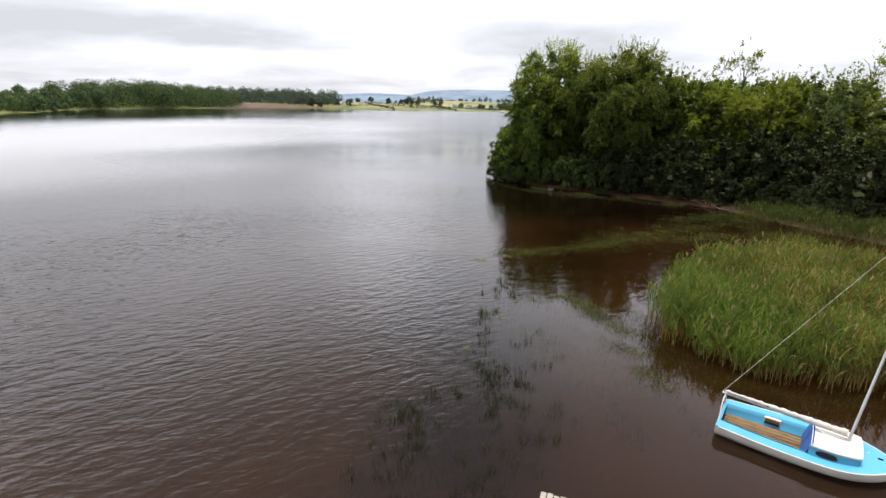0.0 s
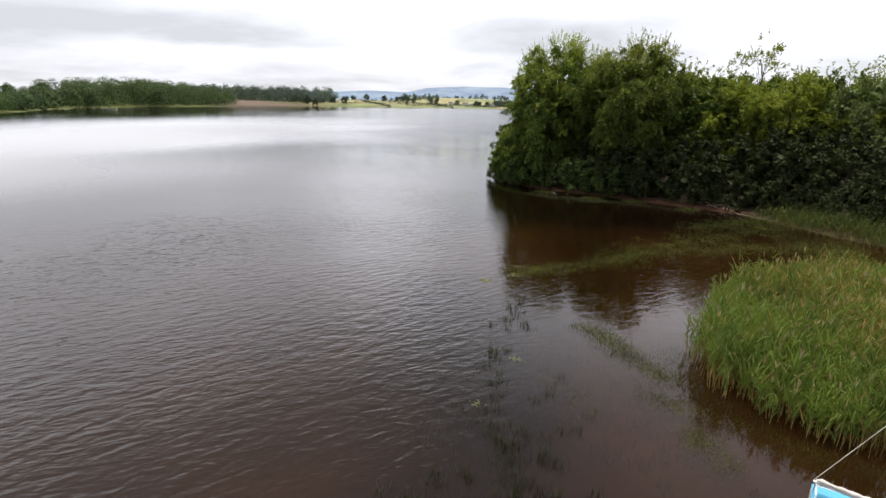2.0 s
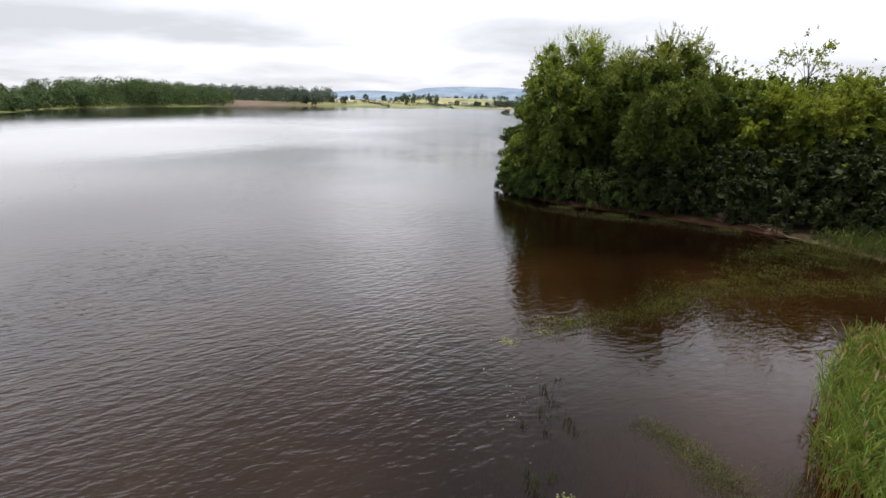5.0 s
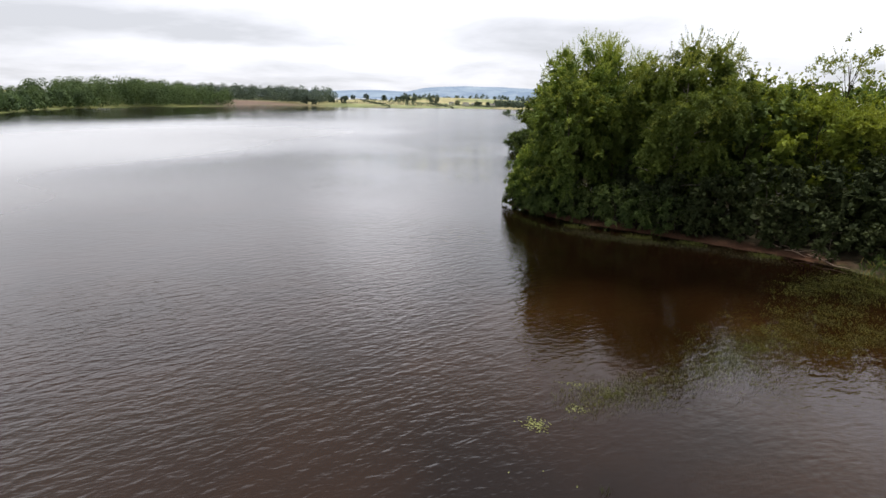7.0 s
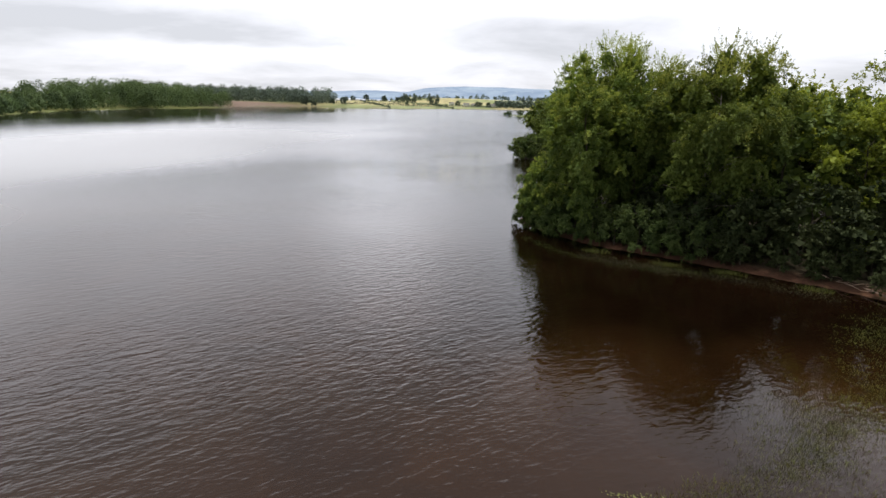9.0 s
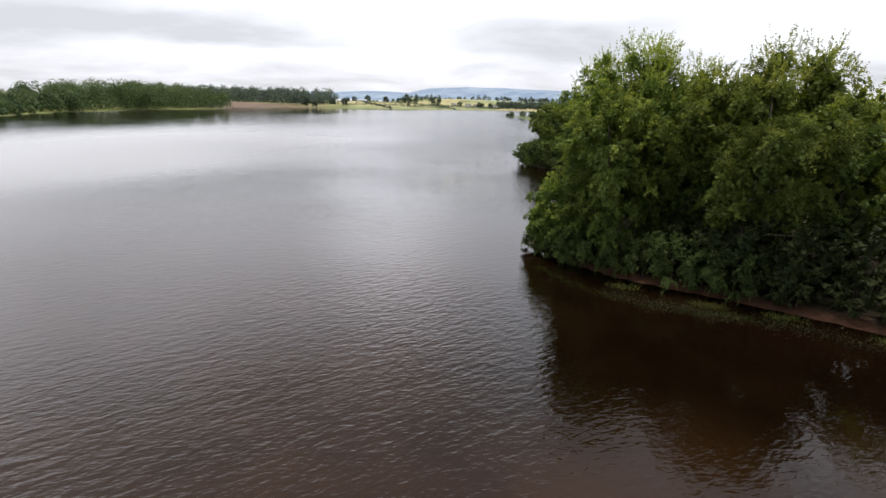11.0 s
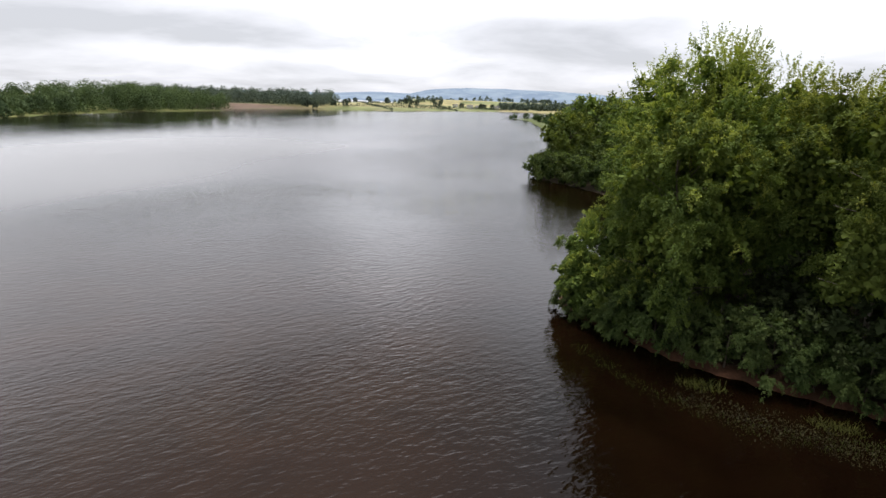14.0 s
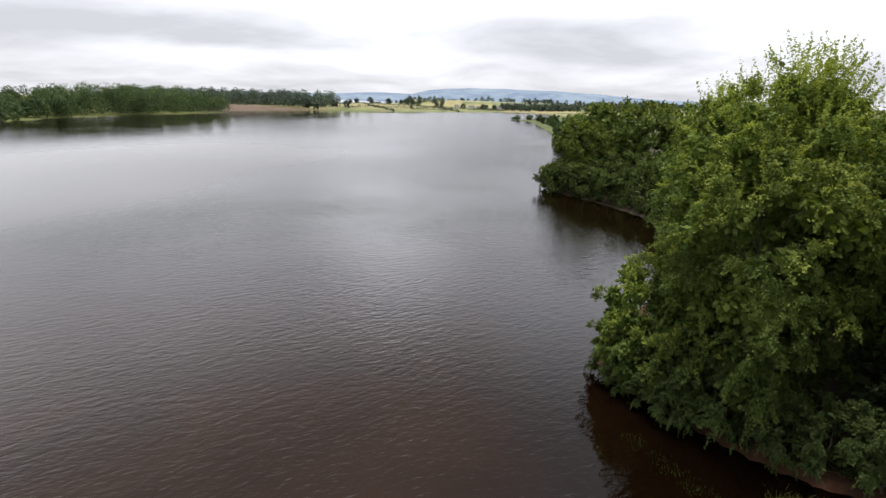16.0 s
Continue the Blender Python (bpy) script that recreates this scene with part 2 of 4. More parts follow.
M_WATER, M_GROUND = water_material(), ground_material()
M_BARK = bark_material("grey_bark", (0.11, 0.09, 0.065), (0.035, 0.028, 0.02))
M_BIRCH = bark_material("pale_bark", (0.27, 0.24, 0.20), (0.08, 0.065, 0.05))
M_LEAF = foliage("willow_leaves", (0.145, 0.196, 0.038), (0.058, 0.092, 0.022), (0.24, 0.29, 0.07), 0.35, 0.26, 0.34)
# young growth, coloured paler still for the light on the crown tops
M_SHOOT_LIT = foliage("lit_willow_shoots", (0.270, 0.315, 0.066), (0.150, 0.190, 0.042), (0.38, 0.40, 0.12), 0.35, 0.38, 0.3)
M_LEAF_MID = foliage("hazel_leaves", (0.084, 0.118, 0.034), (0.036, 0.058, 0.018), (0.15, 0.18, 0.06), 0.4, 0.25, 0.3)
M_LEAF_DARK = foliage("alder_leaves", (0.150, 0.205, 0.055), (0.060, 0.098, 0.027), None, 0.3, 0.25)
# the deep shade below the trees is put into these bush leaves
M_LEAF_SHADED = foliage("shaded_bush_leaves", (0.056, 0.070, 0.025), (0.021, 0.031, 0.011), None, 0.3, 0.12)
M_LEAF_GOLD = foliage("young_leaves", (0.270, 0.320, 0.055), (0.130, 0.175, 0.030), (0.38, 0.39, 0.10), 0.35, 0.4)
M_LEAF_GREY = foliage("sallow_leaves", (0.170, 0.215, 0.080), (0.085, 0.120, 0.042), (0.28, 0.32, 0.14))
M_FAR_LEAF = foliage("distant_leaves", (0.100, 0.150, 0.062), (0.046, 0.080, 0.036), None, 0.09, 0.25, 0.3)
# remote foliage: haze is mixed into the leaf colour as pale blue-grey
M_FAR_HAZED = foliage("hazed_leaves", (0.100, 0.132, 0.104), (0.064, 0.090, 0.080), None, 0.02, 0.2)
M_REED = foliage("reed_blades", (0.160, 0.218, 0.040), (0.058, 0.096, 0.020), (0.32, 0.30, 0.10), 0.9, 0.30, 0.62)
M_SEDGE = foliage("sedge_blades", (0.085, 0.120, 0.028), (0.038, 0.064, 0.015), (0.19, 0.20, 0.07), 0.6, 0.25)
M_STRAW = foliage("reed_stems", (0.31, 0.225, 0.080), (0.18, 0.118, 0.042), (0.40, 0.31, 0.13), 0.5, 0.2)
M_PLUME = foliage("reed_plumes", (0.34, 0.28, 0.17), (0.22, 0.18, 0.11), (0.42, 0.36, 0.24), 0.5, 0.3)
M_WEED = foliage("water_weed", (0.130, 0.145, 0.032), (0.055, 0.066, 0.018), (0.24, 0.24, 0.08), 0.7, 0.2)
M_PAD = foliage("pale_pads", (0.190, 0.205, 0.075), (0.110, 0.120, 0.042), (0.36, 0.37, 0.19), 0.7, 0.2)
M_SEDGE_WET = foliage("wet_sedge", (0.050, 0.060, 0.019), (0.019, 0.025, 0.009), (0.12, 0.12, 0.04), 0.6, 0.2)
M_SUNK = foliage("sunken_weed", (0.058, 0.054, 0.024), (0.022, 0.020, 0.012), (0.13, 0.13, 0.05), 0.5, 0.1)
M_HULL = paint("white_hull", (0.62, 0.60, 0.55), 0.4, 0.3)
M_BLUE = paint("sky_blue_paint", (0.080, 0.36, 0.55), 0.4, 0.3)
M_NAVY = paint("blue_canvas", (0.020, 0.085, 0.30), 0.8, 0.3)
M_ROOF = paint("white_cabin_top", (0.66, 0.64, 0.60), 0.5, 0.25)
M_SAIL = paint("furled_sailcloth", (0.58, 0.53, 0.48), 0.85, 0.4, 10)
M_ALU = paint("grey_alloy", (0.52, 0.53, 0.53), 0.4, 0.2, 6, 0.6)
M_DARK = paint("dark_opening", (0.012, 0.012, 0.014), 0.3, 0.1)
M_ROPE = paint("pale_rope", (0.46, 0.42, 0.34), 0.9, 0.3, 20)
M_TEAK = wood("oiled_boards", (0.30, 0.19, 0.09), (0.12, 0.07, 0.035))
M_PLANK = wood("grey_planks", (0.46, 0.42, 0.38), (0.24, 0.21, 0.18))
M_DEADWOOD = wood("bleached_branch", (0.40, 0.30, 0.22), (0.17, 0.11, 0.08), (30, 30, 3))
M_WALL = paint("whitewash", (0.72, 0.70, 0.66), 0.9, 0.3, 1)
M_SLATE = paint("slate_roof", (0.12, 0.11, 0.11), 0.8, 0.4, 1)
M_GLASS = paint("dark_glass", (0.02, 0.022, 0.025), 0.1, 0.05)


def hill_material():
    m = Mat("hazy_moorland_hill")
    co = m.coords()
    n = m.noise(co, 0.006, 5, 0.6)
    f = m.noise(co, 0.02, 4)
    # the blue-grey veil of distance is put into the moor's colour
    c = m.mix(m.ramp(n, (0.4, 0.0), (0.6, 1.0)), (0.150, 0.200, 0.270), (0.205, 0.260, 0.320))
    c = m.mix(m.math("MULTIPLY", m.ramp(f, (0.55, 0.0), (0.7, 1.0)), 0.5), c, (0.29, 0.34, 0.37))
    return m.surface(c, 1.0, 0, None, 0.0)


M_HILL = hill_material()

# ---- mesh helpers ----


def make(name, verts, faces, mats, parent=None, index=None, smooth=False):
    """One mesh object from plain lists or arrays."""
    me = bpy.data.meshes.new(name)
    me.from_pydata([tuple(v) for v in verts], [], [tuple(f) for f in faces])
    for mm in (mats if isinstance(mats, (list, tuple)) else [mats]):
        me.materials.append(mm)
    if index is not None:
        me.polygons.foreach_set("material_index", np.asarray(index, dtype=np.int32))
    if smooth:
        me.polygons.foreach_set("use_smooth", np.ones(len(me.polygons), dtype=bool))
    me.update()
    ob = new(name, me)
    ob.parent = parent
    return ob


def quads(name, corners, mats, parent=None, index=None):
    """Loose four-cornered leaves; corners is an array (n, 4, 3)."""
    n = len(corners)
    me = bpy.data.meshes.new(name)
    me.vertices.add(4 * n)
    me.loops.add(4 * n)
    me.polygons.add(n)
    me.vertices.foreach_set("co", np.asarray(corners, dtype=np.float32).ravel())
    me.loops.foreach_set("vertex_index", np.arange(4 * n, dtype=np.int32))
    me.polygons.foreach_set("loop_start", np.arange(0, 4 * n, 4, dtype=np.int32))
    for mm in (mats if isinstance(mats, (list, tuple)) else [mats]):
        me.materials.append(mm)
    if index is not None:
        me.polygons.foreach_set("material_index", np.asarray(index, dtype=np.int32))
    me.update(calc_edges=True)
    ob = new(name, me)
    ob.parent = parent
    return ob


def part(name, bm, material, parent, label=""):
    """A bmesh as one mesh object under a thing or a part."""
    me = bpy.data.meshes.new(name)
    bmesh.ops.recalc_face_normals(bm, faces=bm.faces)
    bm.to_mesh(me)
    bm.free()
    me.materials.append(material)
    ob = new(name, me)
    ob.parent = parent
    return tagged(ob, label)


def thing(name, x, y, z, rz, label, category, group="", kind=""):
    ob = new(name)
    ob.matrix_basis = pose(x, y, z, 0, 0, rz)
    return tagged(ob, label, category, group, kind)


def box(x0, x1, y0, y1, z0, z1, bevel=0.0, bm=None):
    bm = bm or bmesh.new()
    g = bmesh.ops.create_cube(bm, size=1)["verts"]
    for v in g:
        v.co = Vector(((x0 + x1) / 2 + v.co.x * (x1 - x0), (y0 + y1) / 2 + v.co.y * (y1 - y0), (z0 + z1) / 2 + v.co.z * (z1 - z0)))
    if bevel:
        edges = list({e for v in g for e in v.link_edges})
        bmesh.ops.bevel(bm, geom=edges, offset=bevel, segments=2, affect="EDGES")
    return bm


def tube(points, radii, sides=7):
    """A tapered limb along points, closed at the ends: verts and faces."""
    pts = [Vector(p) for p in points]
    verts, faces = [], []
    for i, p in enumerate(pts):
        d = (pts[min(i + 1, len(pts) - 1)] - pts[max(i - 1, 0)]).normalized()
        a = d.cross(Vector((0.31, 0.95, 0.1))).normalized()
        b = d.cross(a)
        for k in range(sides):
            w = 2 * math.pi * k / sides
            verts.append(p + (a * math.cos(w) + b * math.sin(w)) * radii[i])
    for i in range(len(pts) - 1):
        for k in range(sides):
            k2 = (k + 1) % sides
            faces.append((i * sides + k, i * sides + k2, (i + 1) * sides + k2, (i + 1) * sides + k))
    faces.append(tuple(range(sides))[::-1])
    faces.append(tuple((len(pts) - 1) * sides + k for k in range(sides)))
    return verts, faces


def joined(tubes):
    verts, faces = [], []
    for v, f in tubes:
        o = len(verts)
        verts += v
        faces += [tuple(i + o for i in q) for q in f]
    return verts, faces


def unit(v):
    return v / np.maximum(np.linalg.norm(v, axis=-1, keepdims=True), 1e-9)


def leaves(rng, centre, along, length, width, spread=0.8):
    """Leaf blades at the centres (n, 3): pointed quads that lean round the way they grow."""
    n = len(centre)
    axis = unit(along + rng.normal(0, spread, (n, 3)))
    side = unit(np.cross(axis, rng.normal(0, 0.6, (n, 3)) + (0.0, 0.0, 1.0)))
    s = rng.uniform(0.65, 1.25, (n, 1))
    a, b = axis * length * s, side * width * s
    c = np.asarray(centre)
    return np.stack([c - a * 0.5, c + b * 0.5 - a * 0.06, c + a * 0.5, c - b * 0.5 - a * 0.06], axis=1)

# ---- land and lake ----
SHORE = [(3.2, 68.0), (5.0, 65.2), (7.2, 62.2), (9.2, 59.8), (13.5, 57.2), (18.0, 54.6), (21.3, 52.2), (25.4, 49.2),
         (27.5, 45.5), (29.5, 40.5), (33.0, 36.0), (34.0, 26.0), (30.0, 14.0), (22.0, 4.0), (12.0, -6.0), (-6.0, -14.0),
         (-80.0, -30.0), (-190.0, 0.0), (-215.0, 110.0), (-203.0, 205.0), (-214.0, 240.0), (-248.0, 300.0), (-263.0, 365.0),
         (-276.0, 430.0), (-268.0, 515.0), (-252.0, 592.0), (-322.0, 640.0), (-300.0, 690.0), (-284.0, 800.0), (-270.0, 905.0),
         (-145.0, 950.0), (-52.0, 1060.0), (72.0, 1290.0), (150.0, 1200.0), (120.0, 800.0), (62.0, 650.0), (36.0, 630.0), (50.0, 560.0),
         (45.0, 470.0), (40.0, 352.0), (27.0, 235.0), (22.0, 170.0), (10.5, 141.0), (8.6, 134.5), (12.0, 128.5), (17.4, 119.5),
         (20.5, 109.0), (18.5, 95.0), (13.0, 83.0), (6.5, 74.0)]


def rounded(points, times):
    p = np.array(points, dtype=float)
    for _ in range(times):
        q = np.roll(p, -1, axis=0)
        p = np.stack([p * 0.75 + q * 0.25, p * 0.25 + q * 0.75], axis=1).reshape(-1, 2)
    return p


LAKE = rounded(SHORE, 2)


def shore_distance(x, y):
    """Metres from the waterline: positive on land, negative over water."""
    px, py = np.ravel(x), np.ravel(y)
    a, b = LAKE, np.roll(LAKE, -1, axis=0)
    best, inside = np.full(px.shape, 1e18), np.zeros(px.shape, bool)
    for (ax, ay), (bx, by) in zip(a, b):
        dx, dy = bx - ax, by - ay
        t = np.clip(((px - ax) * dx + (py - ay) * dy) / (dx * dx + dy * dy + 1e-12), 0, 1)
        best = np.minimum(best, (px - ax - t * dx) ** 2 + (py - ay - t * dy) ** 2)
        if abs(dy) > 1e-12:
            inside ^= ((ay > py) != (by > py)) & (px < dx * (py - ay) / dy + ax)
    d = np.sqrt(best)
    return np.where(inside, -d, d).reshape(np.shape(x))


def step(a, b, v):
    t = np.clip((v - a) / (b - a), 0, 1)
    return t * t * (3 - 2 * t)


def ripple(x, y, s):
    """Cheap smooth unevenness in -1..1."""
    return (np.sin(x / s + 1.7 * np.sin(y / (s * 1.7))) + np.sin(y / (s * 0.83) + 1.3 * np.sin(x / (s * 1.3)))) * 0.5


def land_height(x, y, d):
    near = 0.26 * step(-0.2, 1.0, d) + 0.012 * np.clip(d, 0, 70) + 0.10 * ripple(x, y, 2.3) * step(1, 5, d)
    near = near + 0.12 * step(0.6, 1.6, d) * step(200, 100, y)
    bank = 4.5 * step(5, 110, d) * step(-250, -300, x) * step(600, 700, y)
    fields = 0.030 * np.clip(d, 0, 900) * step(850, 1000, y) * step(-330, -250, x) + 4 * ripple(x, y, 170) * step(60, 300, d) * step(850, 1000, y)
    rise = 3 * step(20, 160, d) * step(-190, -240, x) * step(620, 520, y)
    slope = 0.022 + 0.13 * step(36, 50, y)
    floor = -0.08 - slope * np.clip(-d, 0, 22) - 0.14 * np.clip(-d - 22, 0, 20) + 0.05 * ripple(x, y, 1.1)
    return np.where(d > 0, near + bank + fields + rise, np.minimum(floor, 0.26 * step(-0.2, 1.0, d)))


def graded(lo, hi, dense_lo, dense_hi, fine, grow):
    """Grid lines that are close together in the middle stretch and widen away from it."""
    v, s = list(np.arange(dense_lo, dense_hi, fine)), fine
    while v[-1] < hi:
        s = min(s * grow, 90)
        v.append(v[-1] + s)
    s = fine
    while v[0] > lo:
        s = min(s * grow, 90)
        v.insert(0, v[0] - s)
    return np.array(v)


def sheet(name, xs, ys, material, height):
    gx, gy = np.meshgrid(xs, ys)
    d = shore_distance(gx, gy)
    z = height(gx, gy, d)
    nx, ny = len(xs), len(ys)
    verts = np.stack([gx, gy, z], axis=-1).reshape(-1, 3)
    i = (np.arange(ny - 1)[:, None] * nx + np.arange(nx - 1)[None, :]).ravel()
    faces = np.stack([i, i + 1, i + nx + 1, i + nx], axis=1)
    me = bpy.data.meshes.new(name)
    me.vertices.add(len(verts))
    me.loops.add(4 * len(faces))
    me.polygons.add(len(faces))
    me.vertices.foreach_set("co", verts.astype(np.float32).ravel())
    me.loops.foreach_set("vertex_index", faces.astype(np.int32).ravel())
    me.polygons.foreach_set("loop_start", np.arange(0, 4 * len(faces), 4, dtype=np.int32))
    me.polygons.foreach_set("use_smooth", np.ones(len(faces), dtype=bool))
    me.materials.append(material)
    me.update(calc_edges=True)
    return new(name, me), gx, gy, d, z


XS = graded(-2600, 2600, 1, 48, 0.8, 1.065)
YS = graded(-400, 4700, 4, 76, 0.8, 1.06)
ground, gx, gy, gd, gz = sheet("ground", XS, YS, M_GROUND, land_height)


def lay(base, colour, w):
    return base * (1 - w[..., None]) + np.array(colour) * w[..., None]


cover = np.zeros(gx.shape + (3,)) + np.array((0.085, 0.105, 0.035))
cover = lay(cover, (0.035, 0.028, 0.016), step(-0.3, 0.2, gd) * step(290, 250, gy) * step(-60, 0, gx))
cover = lay(cover, (0.082, 0.040, 0.023), step(1.4, 0.6, gd) * step(105, 85, gy) * step(1, 3, gx) * step(47, 50, gy))
cover = lay(cover, (0.035, 0.027, 0.016), step(1.5, 0.5, gd) * step(75, 95, gy) * step(400, 300, gy) * step(-60, 0, gx))
cover = lay(cover, (0.120, 0.062, 0.026), step(-0.4, -2.0, gd) * step(75, 55, gy))
cover = lay(cover, (0.080, 0.043, 0.020), step(-4, -14, gd) * step(75, 55, gy))
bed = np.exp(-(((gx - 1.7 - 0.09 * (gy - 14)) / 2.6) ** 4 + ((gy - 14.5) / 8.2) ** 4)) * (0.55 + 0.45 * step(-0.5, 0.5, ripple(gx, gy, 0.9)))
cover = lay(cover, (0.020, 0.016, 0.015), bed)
cover = lay(cover, (0.155, 0.165, 0.050), step(1, 6, gd) * step(-150, -200, gx) * step(600, 500, gy))
cover = lay(cover, (0.120, 0.082, 0.060), step(0, 6, gd) * step(-230, -275, gx) * step(600, 660, gy) * step(920, 880, gy))
far = step(880, 960, gy)
plot = ripple(gx * 1.3 + gy * 0.4, gy * 1.2 - gx * 0.3, 90)
cover = lay(cover, (0.27, 0.245, 0.12), far * step(-0.1, 0.05, plot) * step(8, 16, gd))
cover = lay(cover, (0.165, 0.19, 0.080), far * step(-0.1, -0.2, plot) * step(8, 16, gd))
cover = lay(cover, (0.21, 0.185, 0.11), far * step(10, 2, gd))
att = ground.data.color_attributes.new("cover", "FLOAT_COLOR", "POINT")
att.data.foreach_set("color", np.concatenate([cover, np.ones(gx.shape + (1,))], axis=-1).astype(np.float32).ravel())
tagged(ground, "brown lakeside mud, rough turf and distant yellow-green fields", "ground", kind="structure")

WX = graded(-700, 500, 0, 36, 1.0, 1.10)
WY = graded(-60, 1340, 2, 72, 1.0, 1.14)
lake, wx, wy, wd, wz = sheet("water", WX, WY, M_WATER, lambda x, y, d: np.zeros_like(x))
depth = -land_height(wx, wy, wd)
clear = (0.72 * np.exp(-np.clip(depth, 0, 9) / 0.6) * (0.04 + 0.96 * step(40, 25, wy))).astype(np.float32)
catt = lake.data.attributes.new("clear", "FLOAT", "POINT")
catt.data.foreach_set("value", clear.ravel())
watt = lake.data.attributes.new("wind", "FLOAT", "POINT")
watt.data.foreach_set("value", ((0.50 + 0.50 * step(330, 60, wy)) * (1 - 0.62 * step(-1, 4, wx) * step(62, 48, wy)) * (1 - 0.78 * step(0.5, 5, wx - 0.12 * (wy - 20)) * step(28, 20, wy)) * (1 - 0.30 * step(34, 50, wy) * step(95, 70, wy) * step(3, -4, wx)) * (1 - 0.58 * step(-10, -62, wx + 9 * ripple(wx, wy, 13))) * (1 - 0.6 * step(-13, -2, wd) * step(-20, 0, wx) * step(160, 140, wy))).astype(np.float32).ravel())
satt = lake.data.attributes.new("shoal", "FLOAT", "POINT")
shoal = np.maximum(np.clip(clear * 1.6, 0, 0.6), 0.14 * step(46, 36, wy) * step(13, 3, wx))
shoal = np.maximum(shoal, 0.36 * step(95, 60, wy) * step(3, -6, wx))
shoal = np.maximum(shoal, 0.42 * step(45, 36, wy) * step(20, 32, wy) * step(-32, 2, wx) * step(13, 5, wx))
shoal = np.maximum(shoal, 0.45 * step(8, 14, wx) * step(44, 36, wy) * step(10, 20, wy))
weedy = np.exp(-(((wx - 1.5 - 0.09 * (wy - 14)) / 3.0) ** 4 + ((wy - 13.0) / 9.0) ** 4))
shoal = shoal * (1 - 0.75 * weedy)
satt.data.foreach_set("value", shoal.astype(np.float32).ravel())
hatt = lake.data.attributes.new("chop", "FLOAT", "POINT")
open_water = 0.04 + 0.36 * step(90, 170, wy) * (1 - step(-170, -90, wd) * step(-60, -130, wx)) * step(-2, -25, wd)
# where the mirror colour is darkened: the open water far out
fatt = lake.data.attributes.new("far_dim", "FLOAT", "POINT")
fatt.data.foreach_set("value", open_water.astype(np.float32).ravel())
lull = step(-14, -62, wx + 9 * ripple(wx, wy, 13)) * step(-190, -90, wx) * step(20, 45, wy) * step(330, 150, wy)
hatt.data.foreach_set("value", (1 - (1 - open_water) * (1 - lull)).astype(np.float32).ravel())
tagged(lake, "brown peaty lake water with small wind ripples", "water", kind="structure")


def ground_z(x, y):
    x, y = np.atleast_1d(np.asarray(x, float)), np.atleast_1d(np.asarray(y, float))
    return land_height(x, y, shore_distance(x, y))


def hill_ridge():
    """The long moor that closes the view."""
    prof_x = [-2600, -1500, -1047, -790, -490, -363, -200, -70, 90, 220, 420, 635, 900, 1168, 1700, 2600]
    prof_z = [70, 72, 76, 90, 86, 113, 128, 136, 131, 135, 130, 124, 112, 90, 74, 60]
    xs = np.linspace(-2600, 2600, 240)
    top = np.interp(xs, prof_x, prof_z) + 2.0 * ripple(xs, xs * 0 + 3, 60)
    verts, faces = [], []
    rows = [(3500, 0.0), (3650, 0.34), (3820, 0.72), (4000, 1.0), (4350, 0.6)]
    for y, k in rows:
        for x, z in zip(xs, top):
            verts.append((x, y, 20 + (z - 20) * k + 4 * math.sin(x / 140 + y / 90) * (k < 1)))
    n = len(xs)
    for r in range(len(rows) - 1):
        for i in range(n - 1):
            faces.append((r * n + i, r * n + i + 1, (r + 1) * n + i + 1, (r + 1) * n + i))
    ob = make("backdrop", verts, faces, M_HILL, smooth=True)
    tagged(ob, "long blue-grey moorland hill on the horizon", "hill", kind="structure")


hill_ridge()

# ---- trees ----


def limbs_of(rng, height, radius, base, count, lean=(0, 0)):
    """Trunk and main limbs as tubes, and the limb ends."""
    n = 7
    axis = [Vector((lean[0] * (i / n) ** 1.3 + rng.normal(0, 0.012) * height * (i > 0), lean[1] * (i / n) ** 1.3 + rng.normal(0, 0.012) * height * (i > 0),
                    -0.4 + (height * 0.86 + 0.4) * i / n)) for i in range(n + 1)]
    r0 = 0.010 * height + 0.04
    tubes = [tube(axis, [r0 * (1 - 0.88 * (i / n)) for i in range(n + 1)], 8)]
    for k in range(count):
        f = rng.uniform(max(0.12, base * 0.8), 0.9)
        j = f * n
        p = axis[int(j)].lerp(axis[min(int(j) + 1, n)], j % 1)
        w = k * 2.4 + rng.uniform(-0.5, 0.5)
        reach = radius * rng.uniform(0.55, 0.9) * (1.1 - 0.55 * f)
        up = height * rng.uniform(0.05, 0.2)
        e = p + Vector((math.cos(w) * reach, math.sin(w) * reach, up))
        m = p.lerp(e, 0.5) + Vector((0, 0, up * 0.25))
        tubes.append(tube([p, m, e], [r0 * 0.3 * (1 - 0.6 * f), r0 * 0.18 * (1 - 0.6 * f), 0.012], 5))
    return axis, joined(tubes)


def lobes_of(rng, height, radius, base, count, lean, spread=0.45):
    """The big leafy masses of a crown, as (centre, size): the leader on top, the others in a rising spiral."""
    out = []
    for i in range(count):
        f = (i + 0.5) / count
        g = f ** 0.72
        z = base + (0.90 + rng.uniform(-0.05, 0.03) - base) * g
        size = radius * rng.uniform(0.24, 0.38) * (1.0 - 0.25 * f)
        w = i * 2.39996 + rng.uniform(-0.6, 0.6)
        full = spread + (1.0 - spread) * math.sin(math.pi * (0.02 + 0.68 * g)) - 0.30 * g ** 5
        r = max(0.0, radius * full - 0.6 * size) * (rng.uniform(0.35, 0.7) if rng.uniform() < 0.25 else rng.uniform(0.85, 1.08))
        out.append((np.array((r * math.cos(w) + lean[0] * z ** 1.3, r * math.sin(w) + lean[1] * z ** 1.3, z * height)), size))
